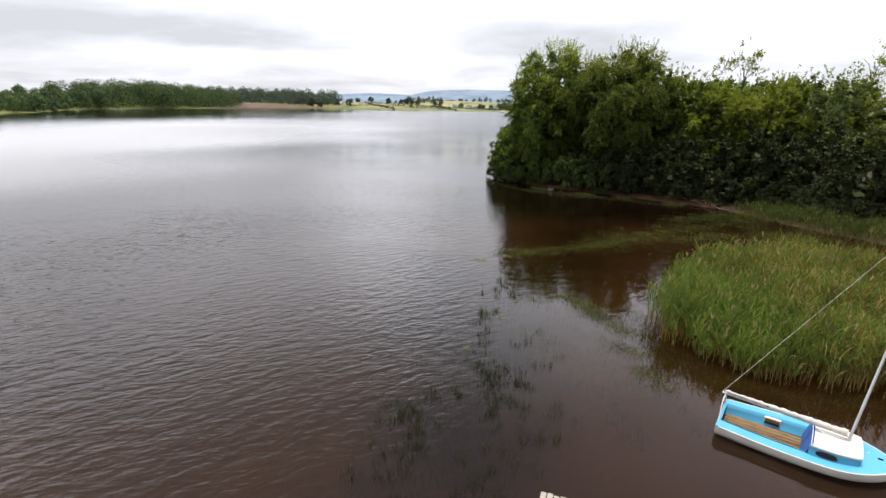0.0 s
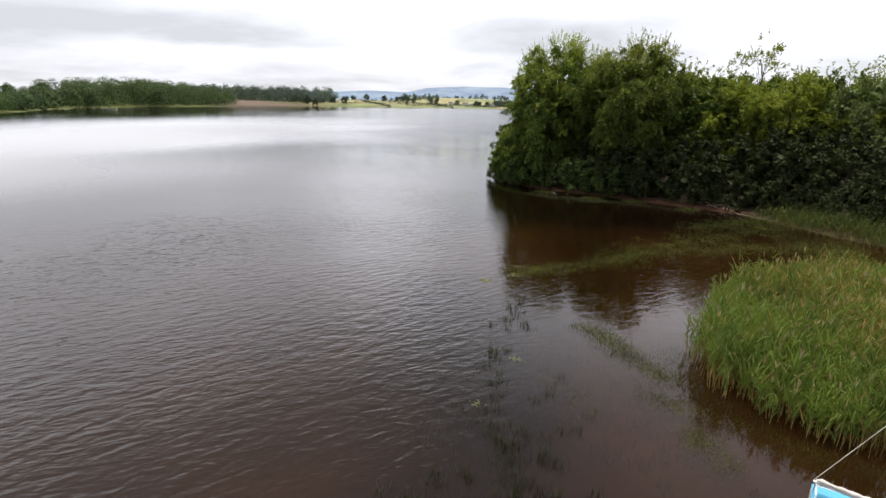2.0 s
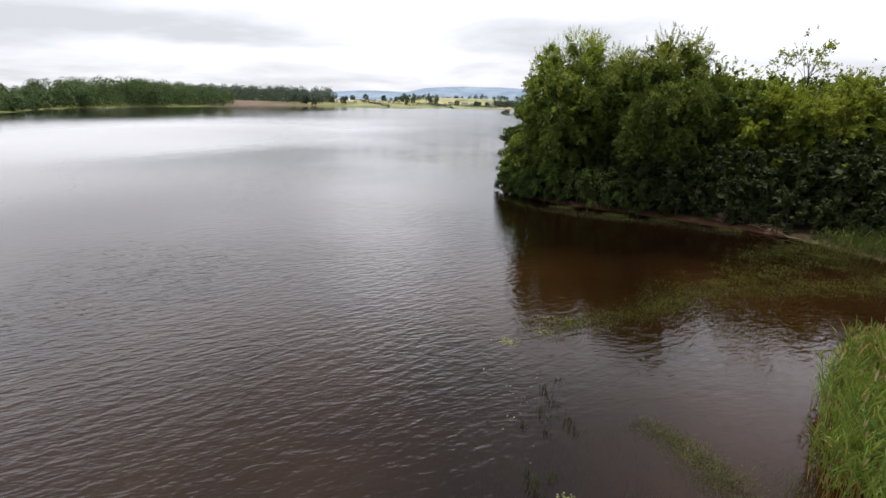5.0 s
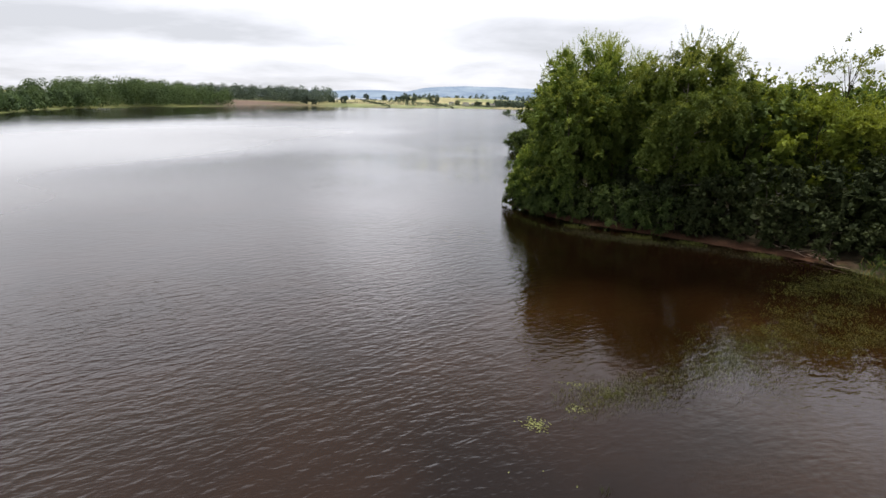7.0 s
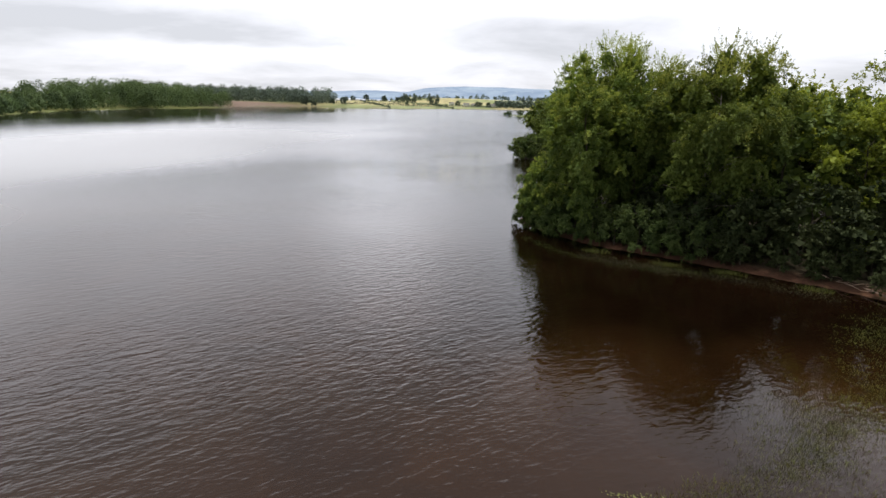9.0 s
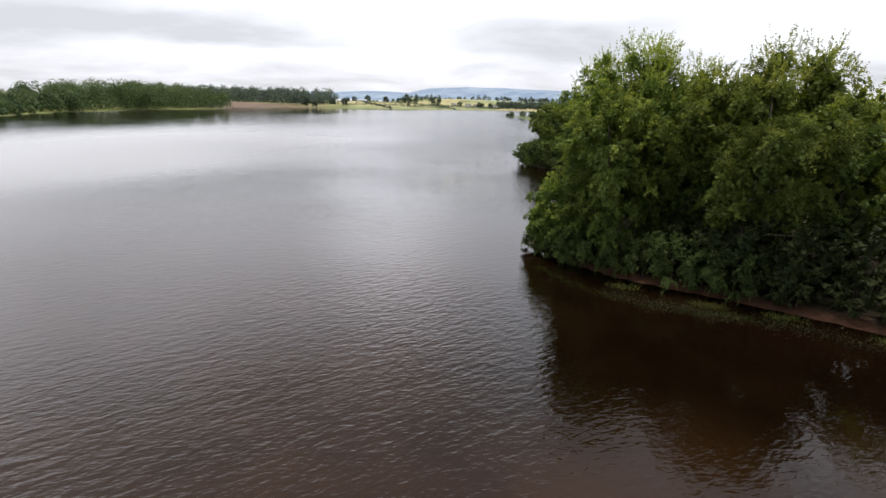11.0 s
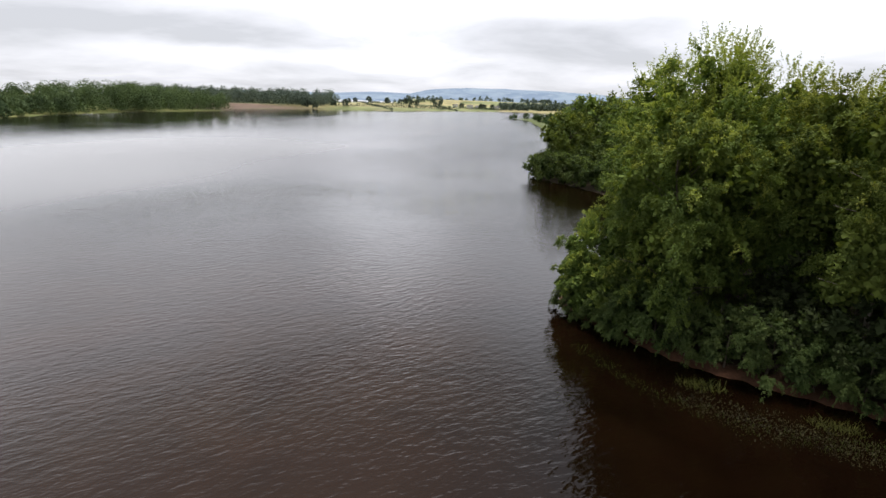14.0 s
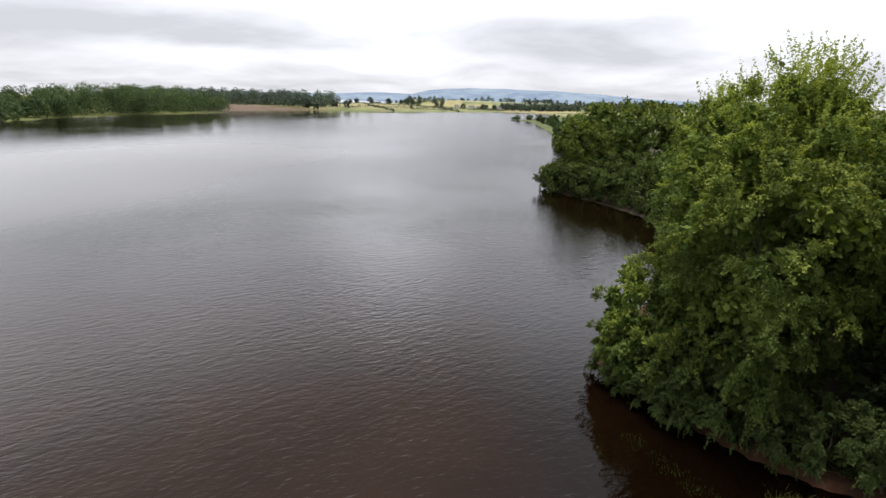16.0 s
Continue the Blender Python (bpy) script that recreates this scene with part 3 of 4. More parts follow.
    out.append((np.array((lean[0] * 0.9, lean[1] * 0.9, height - radius * 0.24)), radius * 0.24))
    return out


def crown_sprays(rng, lobes, height, count, clump, tuft, lean):
    """Where the leafy sprays begin and the way they grow: clumps over the upper, outer side of each lobe."""
    share = np.array([q[1] ** 2 for q in lobes])
    k = max(len(lobes) * 3, int(count / tuft))
    own = rng.choice(len(lobes), k, p=share / share.sum())
    mid = np.array([q[0] for q in lobes])[own]
    size = np.array([q[1] for q in lobes])[own][:, None]
    axis = np.stack([lean[0] * (mid[:, 2] / height), lean[1] * (mid[:, 2] / height), mid[:, 2] - 0.25 * height], axis=1)
    face = unit(unit(mid - axis + rng.normal(0, 0.1, (k, 3))) * (1.0, 1.0, 0.35) + (0, 0, 0.42) + rng.normal(0, 0.55, (k, 3)))
    centre = mid + face * size * rng.uniform(0.72, 1.0, (k, 1)) * (1.0, 1.0, 0.92)
    pick = rng.integers(0, k, count)
    wide = (rng.uniform(0.65, 1.25, k) * clump)[pick][:, None]
    way = unit(face[pick] * 0.75 + (0, 0, 0.18) + rng.normal(0, 0.58, (count, 3)))
    p = centre[pick] + way * wide * rng.uniform(0.0, 0.35, (count, 1))
    return p, way, np.clip(p[:, 2] / height, 0, 1)


def spray_leaves(rng, p, way, z, per, reach, droop, leaf, thick=0.2, flat=False):
    """Leaves strung along each spray, thinning and drooping to its tip."""
    n = len(p)
    s = rng.uniform(0, 1, (n, per)) ** 0.8
    size = reach * rng.uniform(0.55, 1.3, (n, 1))
    fall = droop * (1.15 - z)[:, None]
    c = p[:, None, :] + way[:, None, :] * (s * size)[..., None]
    c[..., 2] -= fall * (s ** 2) * size
    c = c + rng.normal(0, 1, (n, per, 3)) * (thick * size * (1.05 - 0.75 * s))[..., None]
    along = np.repeat(way[:, None, :], per, axis=1).copy()
    along[..., 2] -= 2 * fall * s
    if flat:
        along = rng.normal(0, 1, along.shape) * (1, 1, 0.25)
    return leaves(rng, c.reshape(-1, 3), along.reshape(-1, 3), leaf, leaf * 0.56)


def tree(name, seed, height, radius, base, sprays, per, leaf, mat, bark, label, category="tree", reach=0.8, droop=0.5,
         limbs=14, lean=(0, 0), thick=0.17, wisps=0, clump=0.75, tuft=4.5, lobes=18, heart=1.0, wisp_reach=1.7, spread=0.42, shoot=None, young=0.5):
    """A tree at the origin: trunk with limbs, and a crown of single leaves on sprays."""
    rng = np.random.default_rng(seed)
    ob = new(name)
    tagged(ob, label, category)
    axis, (tv, tf) = limbs_of(rng, height, radius, base, limbs, lean)
    make("trunk", tv, tf, bark, ob, smooth=True)
    masses = lobes_of(rng, height, radius, base, lobes, lean, spread)
    p, way, z = crown_sprays(rng, masses, height, sprays, clump, tuft, lean)
    q = [spray_leaves(rng, p, way, z, per, reach, droop, leaf, thick)]
    # the dense older leaves inside each mass
    for mid, size in masses:
        n = int(heart * 17 * size * size / (leaf * leaf * 4.0 * 1.3))
        if n:
            d = unit(rng.normal(0, 1, (n, 3))) * size * rng.uniform(0.1, 0.7, (n, 1))
            q.append(leaves(rng, mid + d, unit(d) * 0.6 + (0, 0, -0.3), leaf * 2.8, leaf * 2.0))
    if wisps:
        high = sorted(masses, key=lambda m: -m[0][2])[:max(3, lobes // 3)]
        which = rng.integers(0, len(high), wisps)
        mid, size = np.array([m[0] for m in high])[which], np.array([m[1] for m in high])[which][:, None]
        d = unit(rng.normal(0, 1, (wisps, 3)) * (1, 1, 0.4) + (0, 0, 0.8))
        ww = unit(d * (0.55, 0.55, 0.2) + (0, 0, 0.9) + rng.normal(0, 0.16, (wisps, 3)))
        q.append(spray_leaves(rng, mid + d * size * 0.85, ww, np.ones(wisps), max(10, int(per * 0.8)), wisp_reach, 0.0, leaf * 0.9, 0.065, True))
    # pale new growth on shoots and upper sprays, also painting in the crown's top light
    lot = [np.zeros(len(b), dtype=np.int32) for b in q]
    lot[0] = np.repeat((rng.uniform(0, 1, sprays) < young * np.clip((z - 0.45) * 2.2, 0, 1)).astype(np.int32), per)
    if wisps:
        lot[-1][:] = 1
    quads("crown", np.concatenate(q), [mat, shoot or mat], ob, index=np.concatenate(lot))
    return ob


placed_first = {}


def stand(proto, x, y, scale=1.0, turn=0.0, label="", stretch=1.0, group="", sink=0.0):
    """Sets a tree on the ground: the prototype itself the first time, copies after that."""
    z = float(ground_z(x, y)[0]) - sink
    m = Matrix.Translation((x, y, max(z, -0.1))) @ pose(0, 0, 0, 0, 0, turn)
    sc = Matrix.Diagonal((scale, scale, scale * stretch, 1))
    if proto.name not in placed_first:
        placed_first[proto.name] = proto
        proto.matrix_basis = m @ sc
        ob = proto
    else:
        old = proto.matrix_basis.copy()
        proto.scale = (1, 1, 1)
        ob = copy_thing(proto, m @ sc)
        proto.matrix_basis = old
    return tagged(ob, label, "", group)


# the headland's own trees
T_WILLOW = tree("willow_tree", 3, 16.6, 5.0, 0.16, 900, 52, 0.145, M_LEAF, M_BARK, "tall bright-green willow with ragged feathery top on the bank", droop=0.35, reach=0.75, wisps=260, lobes=34, wisp_reach=1.45, shoot=M_SHOOT_LIT)
T_BIRCH = tree("birch_tree", 8, 16.2, 5.3, 0.22, 1050, 60, 0.14, M_LEAF, M_BIRCH, "pale-trunked birch with drooping green sprays above the water", droop=1.5, reach=1.05, wisps=230, lean=(1.0, 1.8), lobes=38, wisp_reach=1.4, spread=0.36, shoot=M_SHOOT_LIT)
T_SIDE = tree("willow_tree", 12, 13.0, 4.0, 0.05, 900, 52, 0.14, M_LEAF, M_BARK, "leaning willow whose leaves hang to the shore", droop=1.0, reach=0.75, wisps=60, lean=(-0.5, -0.6), lobes=34, wisp_reach=0.9, shoot=M_SHOOT_LIT, young=0.28)
T_ALDER = tree("alder_tree", 21, 13.2, 4.6, 0.10, 330, 28, 0.29, M_LEAF_DARK, M_BARK, "dark-green alder in dense lakeside wood", droop=0.4, reach=0.85, wisps=36, lobes=26, shoot=M_LEAF_GOLD, young=0.35)
T_YOUNG = tree("sallow_tree", 27, 10.8, 4.0, 0.06, 480, 40, 0.20, M_LEAF_GOLD, M_BARK, "yellow-green young sallow at the wood's edge", droop=0.5, reach=0.8, wisps=50, lobes=26, wisp_reach=1.2)
T_GREY = tree("sallow_tree", 29, 10.4, 2.8, 0.05, 350, 40, 0.20, M_LEAF_GREY, M_BARK, "grey-green conical sallow among darker trees", droop=0.35, reach=0.7, wisps=12, spread=0.7)
T_BUSH = tree("bush", 33, 5.4, 2.9, 0.0, 560, 44, 0.13, M_LEAF, M_BARK, "dense green bush overhanging the water", "bush", droop=0.6, reach=0.5, limbs=8, wisps=40, clump=0.5, lobes=24, heart=2.0, wisp_reach=0.5, spread=0.78, shoot=M_SHOOT_LIT)
T_HEDGE = tree("bush", 34, 5.0, 2.7, 0.0, 520, 40, 0.125, M_LEAF_MID, M_BARK, "leafy grey-green bush hanging over the muddy bank", "bush", droop=1.15, reach=0.55, limbs=8, clump=0.4, lobes=22, spread=0.76)
T_DARK = tree("bush", 35, 5.4, 3.0, 0.0, 230, 20, 0.26, M_LEAF_SHADED, M_BARK, "dense bush under the bank trees, leaves coloured dark for the shade", "bush", droop=0.5, reach=0.6, limbs=8, clump=0.6, lobes=16, heart=0.6, spread=0.7)
T_AIRY = tree("poplar_tree", 41, 17.0, 2.9, 0.72, 120, 15, 0.20, M_LEAF_GOLD, M_BARK, "thin open-crowned poplar rising above the wood", droop=0.2, reach=0.7, limbs=16, thick=0.2, clump=0.6, wisps=14, lobes=12, heart=0.0, wisp_reach=0.9, spread=0.6)
T_ROUND = tree("alder_tree", 45, 11.2, 4.9, 0.02, 1000, 13, 0.27, M_LEAF, M_BARK, "round full-leaved tree on the second headland", droop=0.3, reach=0.5, lobes=34, spread=0.72, clump=0.35, tuft=2.2, shoot=M_SHOOT_LIT, young=0.3)
T_BACK = tree("alder_tree", 23, 13.0, 5.8, 0.08, 520, 12, 0.36, M_LEAF_DARK, M_BARK, "dark-green alder standing deep in lakeside wood", droop=0.4, reach=0.75, wisps=14, lobes=26, heart=0.6, wisp_reach=1.0, spread=0.6, clump=0.5, tuft=3, shoot=M_LEAF_GOLD, young=0.2)
T_SHRUB = tree("bush", 37, 5.2, 3.3, 0.0, 620, 12, 0.23, M_LEAF_MID, M_BARK, "rounded green bush along the second headland's shore", "bush", droop=0.3, reach=0.38, limbs=8, clump=0.28, lobes=22, heart=0.7, spread=0.82, tuft=2.0, shoot=M_LEAF, young=0.6)

stand(T_WILLOW, 13.4, 68.4, 0.98, 20)
stand(T_WILLOW, 10.6, 66.6, 0.98, 160)
stand(T_BIRCH, 17.4, 58.8, 0.98, 0)
stand(T_SIDE, 9.0, 63.2, 1.0, 0)
stand(T_SIDE, 13.4, 65.0, 0.94, 75)
stand(T_SIDE, 17.4, 64.4, 1.0, 200)
stand(T_SIDE, 8.9, 66.7, 0.84, 140)
stand(T_WILLOW, 21.0, 64.5, 0.86, 250)
stand(T_ALDER, 24.4, 60.6, 0.98, 10)
stand(T_ALDER, 27.2, 63.2, 0.95, 100)
stand(T_YOUNG, 28.6, 57.6, 1.06, 0)
stand(T_AIRY, 30.6, 58.6, 0.96, 0)
stand(T_ALDER, 36.6, 60.5, 0.96, 200)
stand(T_ALDER, 41.0, 58.5, 0.98, 290)
stand(T_GREY, 37.5, 51.9, 1.14, 0)
stand(T_AIRY, 46.2, 61.0, 0.96, 130)
stand(T_ALDER, 45.0, 62.0, 0.92, 45)
stand(T_YOUNG, 32.6, 56.0, 1.1, 120)
stand(T_YOUNG, 44.0, 54.0, 1.05, 220)
stand(T_ALDER, 50.0, 56.0, 0.95, 140)
stand(T_ALDER, 56.0, 52.0, 1.0, 240)
stand(T_ALDER, 49.0, 46.0, 0.85, 330)
stand(T_BUSH, 6.5, 67.6, 0.98, 0, stretch=1.15)
stand(T_BUSH, 7.3, 64.2, 0.8, 90)
# bushes with shade in their leaf colour, for the dark under the trees
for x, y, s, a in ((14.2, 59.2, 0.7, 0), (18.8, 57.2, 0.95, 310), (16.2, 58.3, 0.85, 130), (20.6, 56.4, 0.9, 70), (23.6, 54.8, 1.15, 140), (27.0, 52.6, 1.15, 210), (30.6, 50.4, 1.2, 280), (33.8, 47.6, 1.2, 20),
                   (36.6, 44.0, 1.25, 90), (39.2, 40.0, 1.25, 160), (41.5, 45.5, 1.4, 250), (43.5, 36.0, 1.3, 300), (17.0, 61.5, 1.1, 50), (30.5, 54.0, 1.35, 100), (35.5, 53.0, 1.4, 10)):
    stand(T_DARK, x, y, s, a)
for i, (x, y) in enumerate(((5.1, 67.6), (5.4, 66.1), (6.0, 64.7), (6.8, 63.2), (8.0, 61.7), (9.2, 60.3), (10.8, 59.1), (12.5, 58.1), (14.2, 57.1), (15.8, 56.2))):
    back = 0.4 if i > 3 else 0.0
    stand(T_BUSH if i < 2 else T_HEDGE, x + back * 0.5, y + back, 0.62 + 0.10 * math.sin(i * 2.1), i * 67)
for x, y, k, a in ((4.1, 67.0, 0.40, 20), (4.5, 65.9, 0.38, 110), (5.3, 64.6, 0.40, 200), (6.3, 63.1, 0.42, 300)):
    stand(T_HEDGE, x, y, k, a)
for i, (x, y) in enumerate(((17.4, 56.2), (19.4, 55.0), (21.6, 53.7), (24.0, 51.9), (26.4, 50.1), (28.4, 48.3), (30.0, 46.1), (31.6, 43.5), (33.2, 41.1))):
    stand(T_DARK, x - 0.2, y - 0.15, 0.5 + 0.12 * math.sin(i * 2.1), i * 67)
for x, y, s, a in ((18.5, 72.0, 1.05, 15), (26.0, 69.0, 1.0, 80), (33.0, 67.0, 0.97, 150), (40.0, 68.0, 0.95, 230), (48.0, 69.0, 0.98, 310), (15.0, 77.0, 0.92, 40),
                   (22.0, 79.0, 0.98, 130), (30.0, 77.0, 1.0, 200), (38.0, 78.0, 1.0, 270), (20.0, 88.0, 0.9, 340), (28.0, 90.0, 0.95, 60), (37.0, 92.0, 1.0, 120),
                   (25.0, 101.0, 0.8, 190), (33.0, 104.0, 0.95, 260), (43.0, 102.0, 1.1, 330), (26.0, 113.0, 0.75, 30), (34.0, 117.0, 0.95, 110), (44.0, 118.0, 1.1, 170),
                   (55.0, 110.0, 1.15, 240), (54.0, 90.0, 1.1, 300), (52.0, 130.0, 1.2, 10), (62.0, 140.0, 1.25, 70)):
    stand(T_BACK, x, y, s, a)

# the second headland
for i, (x, y) in enumerate(((10.2, 133.8), (12.4, 130.6), (14.6, 127.2), (16.8, 124.2), (18.6, 121.4), (20.4, 117.6), (21.6, 113.6), (22.2, 109.6), (21.2, 103.6), (20.2, 97.4))):
    stand(T_SHRUB, x - 0.5, y - 0.4, 0.84 + 0.16 * math.sin(i * 2.3), i * 83)
stand(T_ROUND, 16.2, 138.0, 1.08, 0)
for x, y, s, a in ((10.9, 135.4, 0.82, 0), (14.0, 131.5, 0.95, 60), (18.2, 128.0, 1.1, 120), (21.5, 122.0, 1.0, 180), (20.0, 133.5, 1.25, 240), (25.5, 130.0, 1.35, 300),
                   (24.0, 125.0, 1.2, 20), (30.0, 131.0, 1.2, 80), (23.5, 114.0, 0.9, 150), (13.0, 140.5, 0.9, 210)):
    stand(T_SHRUB, x, y, s, a)
for x, y, s, a in ((21.5, 147.0, 1.12, 40), (27.0, 152.0, 1.18, 130), (33.0, 150.0, 1.12, 220), (42.0, 160.0, 1.15, 310), (50.0, 156.0, 1.2, 30), (29.0, 142.0, 1.05, 200), (38.0, 140.0, 1.0, 100),
                   (27.0, 172.0, 0.9, 10), (36.0, 180.0, 1.0, 90), (33.0, 215.0, 0.9, 160), (42.0, 230.0, 1.0, 230), (37.0, 262.0, 0.85, 300)):
    stand(T_BACK if a % 90 else T_ROUND, x, y, s * 1.04, a)

# ---- far woods, fields and farms ----


def scales(rng, centre, out, size):
    """Leafy tufts laid like scales over a distant crown."""
    n = len(centre)
    face = unit(unit(out) + rng.normal(0, 0.38, (n, 3)))
    a = unit(np.cross(face, rng.normal(0, 1, (n, 3))))
    b = np.cross(face, a)
    s = rng.uniform(0.6, 1.3, (n, 1)) * size * 0.5
    return np.stack([centre - a * s, centre - b * s * 0.8, centre + a * s, centre + b * s * 0.8], axis=1)


def wood(name, seed, spots, height, leaf, per, mat, label):
    """A distant wood as one mass of domed crowns with uneven tops."""
    rng = np.random.default_rng(seed)
    out = []
    for x, y, z, s in spots:
        h = height * s
        lobes = 9
        n = max(4, per // lobes)
        for k in range(lobes):
            f = k / (lobes - 1)
            w0 = k * 2.4 + x
            r0 = h * 0.36 * (1 - 0.9 * f ** 2) * rng.uniform(0.75, 1.1)
            size = h * rng.uniform(0.20, 0.27) * (1 - 0.2 * f)
            mid = np.array((x + r0 * math.cos(w0), y + r0 * math.sin(w0), z + h * (0.12 + 0.70 * f ** 0.8)))
            d = unit(rng.normal(0, 1, (n, 3)) + (0, 0, 0.25))
            c = mid + d * size * rng.uniform(0.82, 1.04, (n, 1))
            out.append(scales(rng, c, d + (0, 0, 0.25), leaf))
    ob = quads(name, np.concatenate(out), mat)
    return tagged(ob, label, "trees", kind="stuff")


def scatter(seed, n, x0, x1, y0, y1, keep, lo=0.75, hi=1.2, grow=lambda y: 1.0 + 0.0 * y):
    rng = np.random.default_rng(seed)
    x, y = rng.uniform(x0, x1, 40 * n), rng.uniform(y0, y1, 40 * n)
    d = shore_distance(x, y)
    ok = keep(x, y, d)
    x, y = x[ok][:n], y[ok][:n]
    z = ground_z(x, y)
    s = rng.uniform(lo, hi, len(x)) * np.clip(grow(y), 0.5, 1.5)
    return list(zip(x, y, z, s))


wood("lakeside_wood", 5, scatter(51, 200, -400, -232, 240, 606, lambda x, y, d: (d > 3.5) & (d < 60) & (x < -232) & (y < 606), 0.80, 1.12, lambda y: 0.50 + 0.98 * step(270, 470, y) - 0.45 * step(545, 606, y)), 15.0, 0.92, 860, M_FAR_LEAF,
     "broadleaf wood in full green leaf along the far shore")
wood("shore_scrub", 6, scatter(52, 44, -262, -195, 190, 300, lambda x, y, d: (d > 3) & (d < 30)), 8.0, 0.7, 300, M_FAR_LEAF, "low rounded scrub on the grassy far shore")
wood("distant_wood", 7, scatter(53, 240, -620, -272, 905, 1080, lambda x, y, d: d > 8), 25.0, 2.2, 200, M_FAR_HAZED, "dark distant wood behind the brown shore")
wood("remote_trees", 8, scatter(54, 170, -900, 700, 1750, 2700, lambda x, y, d: np.sin(x / 60 + y / 170) > 0.35), 17.0, 3.6, 100, M_FAR_HAZED, "scattered hedgerow trees on remote farmland")
wood("remote_wood", 9, scatter(55, 300, 60, 560, 1320, 1600, lambda x, y, d: d > 10), 15.0, 3.4, 140, M_FAR_HAZED, "low dark wood at the lake's far end")

HEDGES = [((-330, 1010), (-60, 1130)), ((-250, 1130), (60, 1330)), ((-330, 1230), (-40, 1420)), ((-150, 960), (-260, 1240)), ((-40, 1090), (-110, 1330)), ((60, 1300), (-60, 1560))]
hedge_spots = []
for hi_, ((x0, y0), (x1, y1)) in enumerate(HEDGES):
    n = int(math.hypot(x1 - x0, y1 - y0) / 4)
    for i in range(n):
        x, y = x0 + (x1 - x0) * i / n + 3 * math.sin(i * 0.4), y0 + (y1 - y0) * i / n
        hedge_spots.append((x, y, float(ground_z(x, y)[0]), 0.8 + 0.3 * math.sin(i * 1.7 + hi_)))
wood("hedgerow", 10, hedge_spots, 3.6, 1.3, 26, M_FAR_HAZED, "dark hedges between pale summer fields")

T_FIELD = tree("oak_tree", 61, 13.0, 6.8, 0.0, 300, 8, 1.35, M_FAR_HAZED, M_BARK, "dark round oak standing in distant fields", droop=0.3, reach=1.1, clump=0.8, thick=0.2, lobes=18, spread=0.72, tuft=2.2, heart=2.0)
for x, y, s, a in ((-283, 985, 0.85, 0), (-268, 1010, 0.9, 40), (-248, 1020, 1.0, 80), (-290, 925, 1.0, 300), (-275, 918, 0.8, 200), (-281, 1400, 1.1, 120), (-236, 1420, 1.05, 160), (-205, 1440, 0.95, 20),
                   (-185, 1400, 1.15, 200), (-170, 1410, 1.0, 310), (-156, 1410, 1.05, 250), (-95, 1400, 0.95, 30), (-110, 1430, 0.9, 340), (-39, 1400, 0.95, 70), (11, 1400, 0.95, 110), (20, 1415, 0.8, 10),
                   (40, 1400, 0.85, 150), (75, 1420, 0.8, 190), (-140, 1130, 0.45, 60), (-300, 1330, 0.9, 90), (-330, 1380, 1.0, 270)):
    stand(T_FIELD, x, y, s, a, group="oaks in the far fields")
T_POINT = tree("bush", 63, 5.6, 3.6, 0.0, 220, 12, 0.62, M_FAR_LEAF, M_BARK, "rounded bush on the low grassy far point", "bush", droop=0.3, reach=0.7, clump=0.7, lobes=14)
for x, y, s, a in ((37, 632, 0.55, 0), (41, 622, 0.9, 70), (52, 606, 1.0, 30), (60, 585, 0.7, 230), (58, 560, 1.2, 100), (66, 530, 1.0, 10), (55, 500, 1.1, 190), (60, 480, 1.4, 260), (70, 455, 1.2, 20),
                   (52, 430, 1.0, 330), (57, 400, 1.3, 60), (66, 380, 1.5, 300), (50, 350, 1.2, 150), (47, 310, 1.2, 220), (58, 330, 1.5, 120), (39, 262, 1.2, 40), (44, 285, 1.4, 90), (30, 238, 1.0, 10), (32, 252, 1.2, 130), (35, 275, 1.1, 210), (38, 296, 1.3, 290), (41, 320, 1.1, 50), (27, 206, 1.1, 170), (29, 222, 1.3, 250)):
    stand(T_POINT, x, y, s, a, group="bushes on the far point")


def house(x, y, rz, w, l, h):
    """A small farmhouse: walls, pitched roof, chimney, door and windows."""
    ob = thing("farmhouse", x, y, float(ground_z(x, y)[0]) - 0.3, rz, "small whitewashed farmhouse with a dark slate roof", "house", "farmhouses")
    part("wall", box(-l / 2, l / 2, -w / 2, w / 2, 0, h), M_WALL, ob)
    bm = bmesh.new()
    e, t = 0.4, h + w * 0.42
    vs = [bm.verts.new(v) for v in ((-l / 2 - e, -w / 2 - e, h - 0.1), (l / 2 + e, -w / 2 - e, h - 0.1), (l / 2 + e, w / 2 + e, h - 0.1), (-l / 2 - e, w / 2 + e, h - 0.1), (-l / 2 - e, 0, t), (l / 2 + e, 0, t))]
    for f in ((0, 1, 5, 4), (2, 3, 4, 5), (0, 4, 3), (1, 2, 5), (0, 3, 2, 1)):
        bm.faces.new([vs[i] for i in f])
    roof = part("roof", bm, M_SLATE, ob)
    part("chimney", box(l / 2 - 1.1, l / 2 - 0.3, -0.4, 0.4, t - 0.7, t + 1.1), M_WALL, roof)
    for i in range(4):
        cx = -l / 2 + l * (i + 0.5) / 4
        for cz in (1.5, 4.2):
            if i == 1 and cz < 2:
                part("door", box(cx - 0.5, cx + 0.5, -w / 2 - 0.05, -w / 2 + 0.05, 0.2, 2.3), M_SLATE, ob)
            else:
                part("window", box(cx - 0.5, cx + 0.5, -w / 2 - 0.05, -w / 2 + 0.05, cz - 0.6, cz + 0.6), M_GLASS, ob)


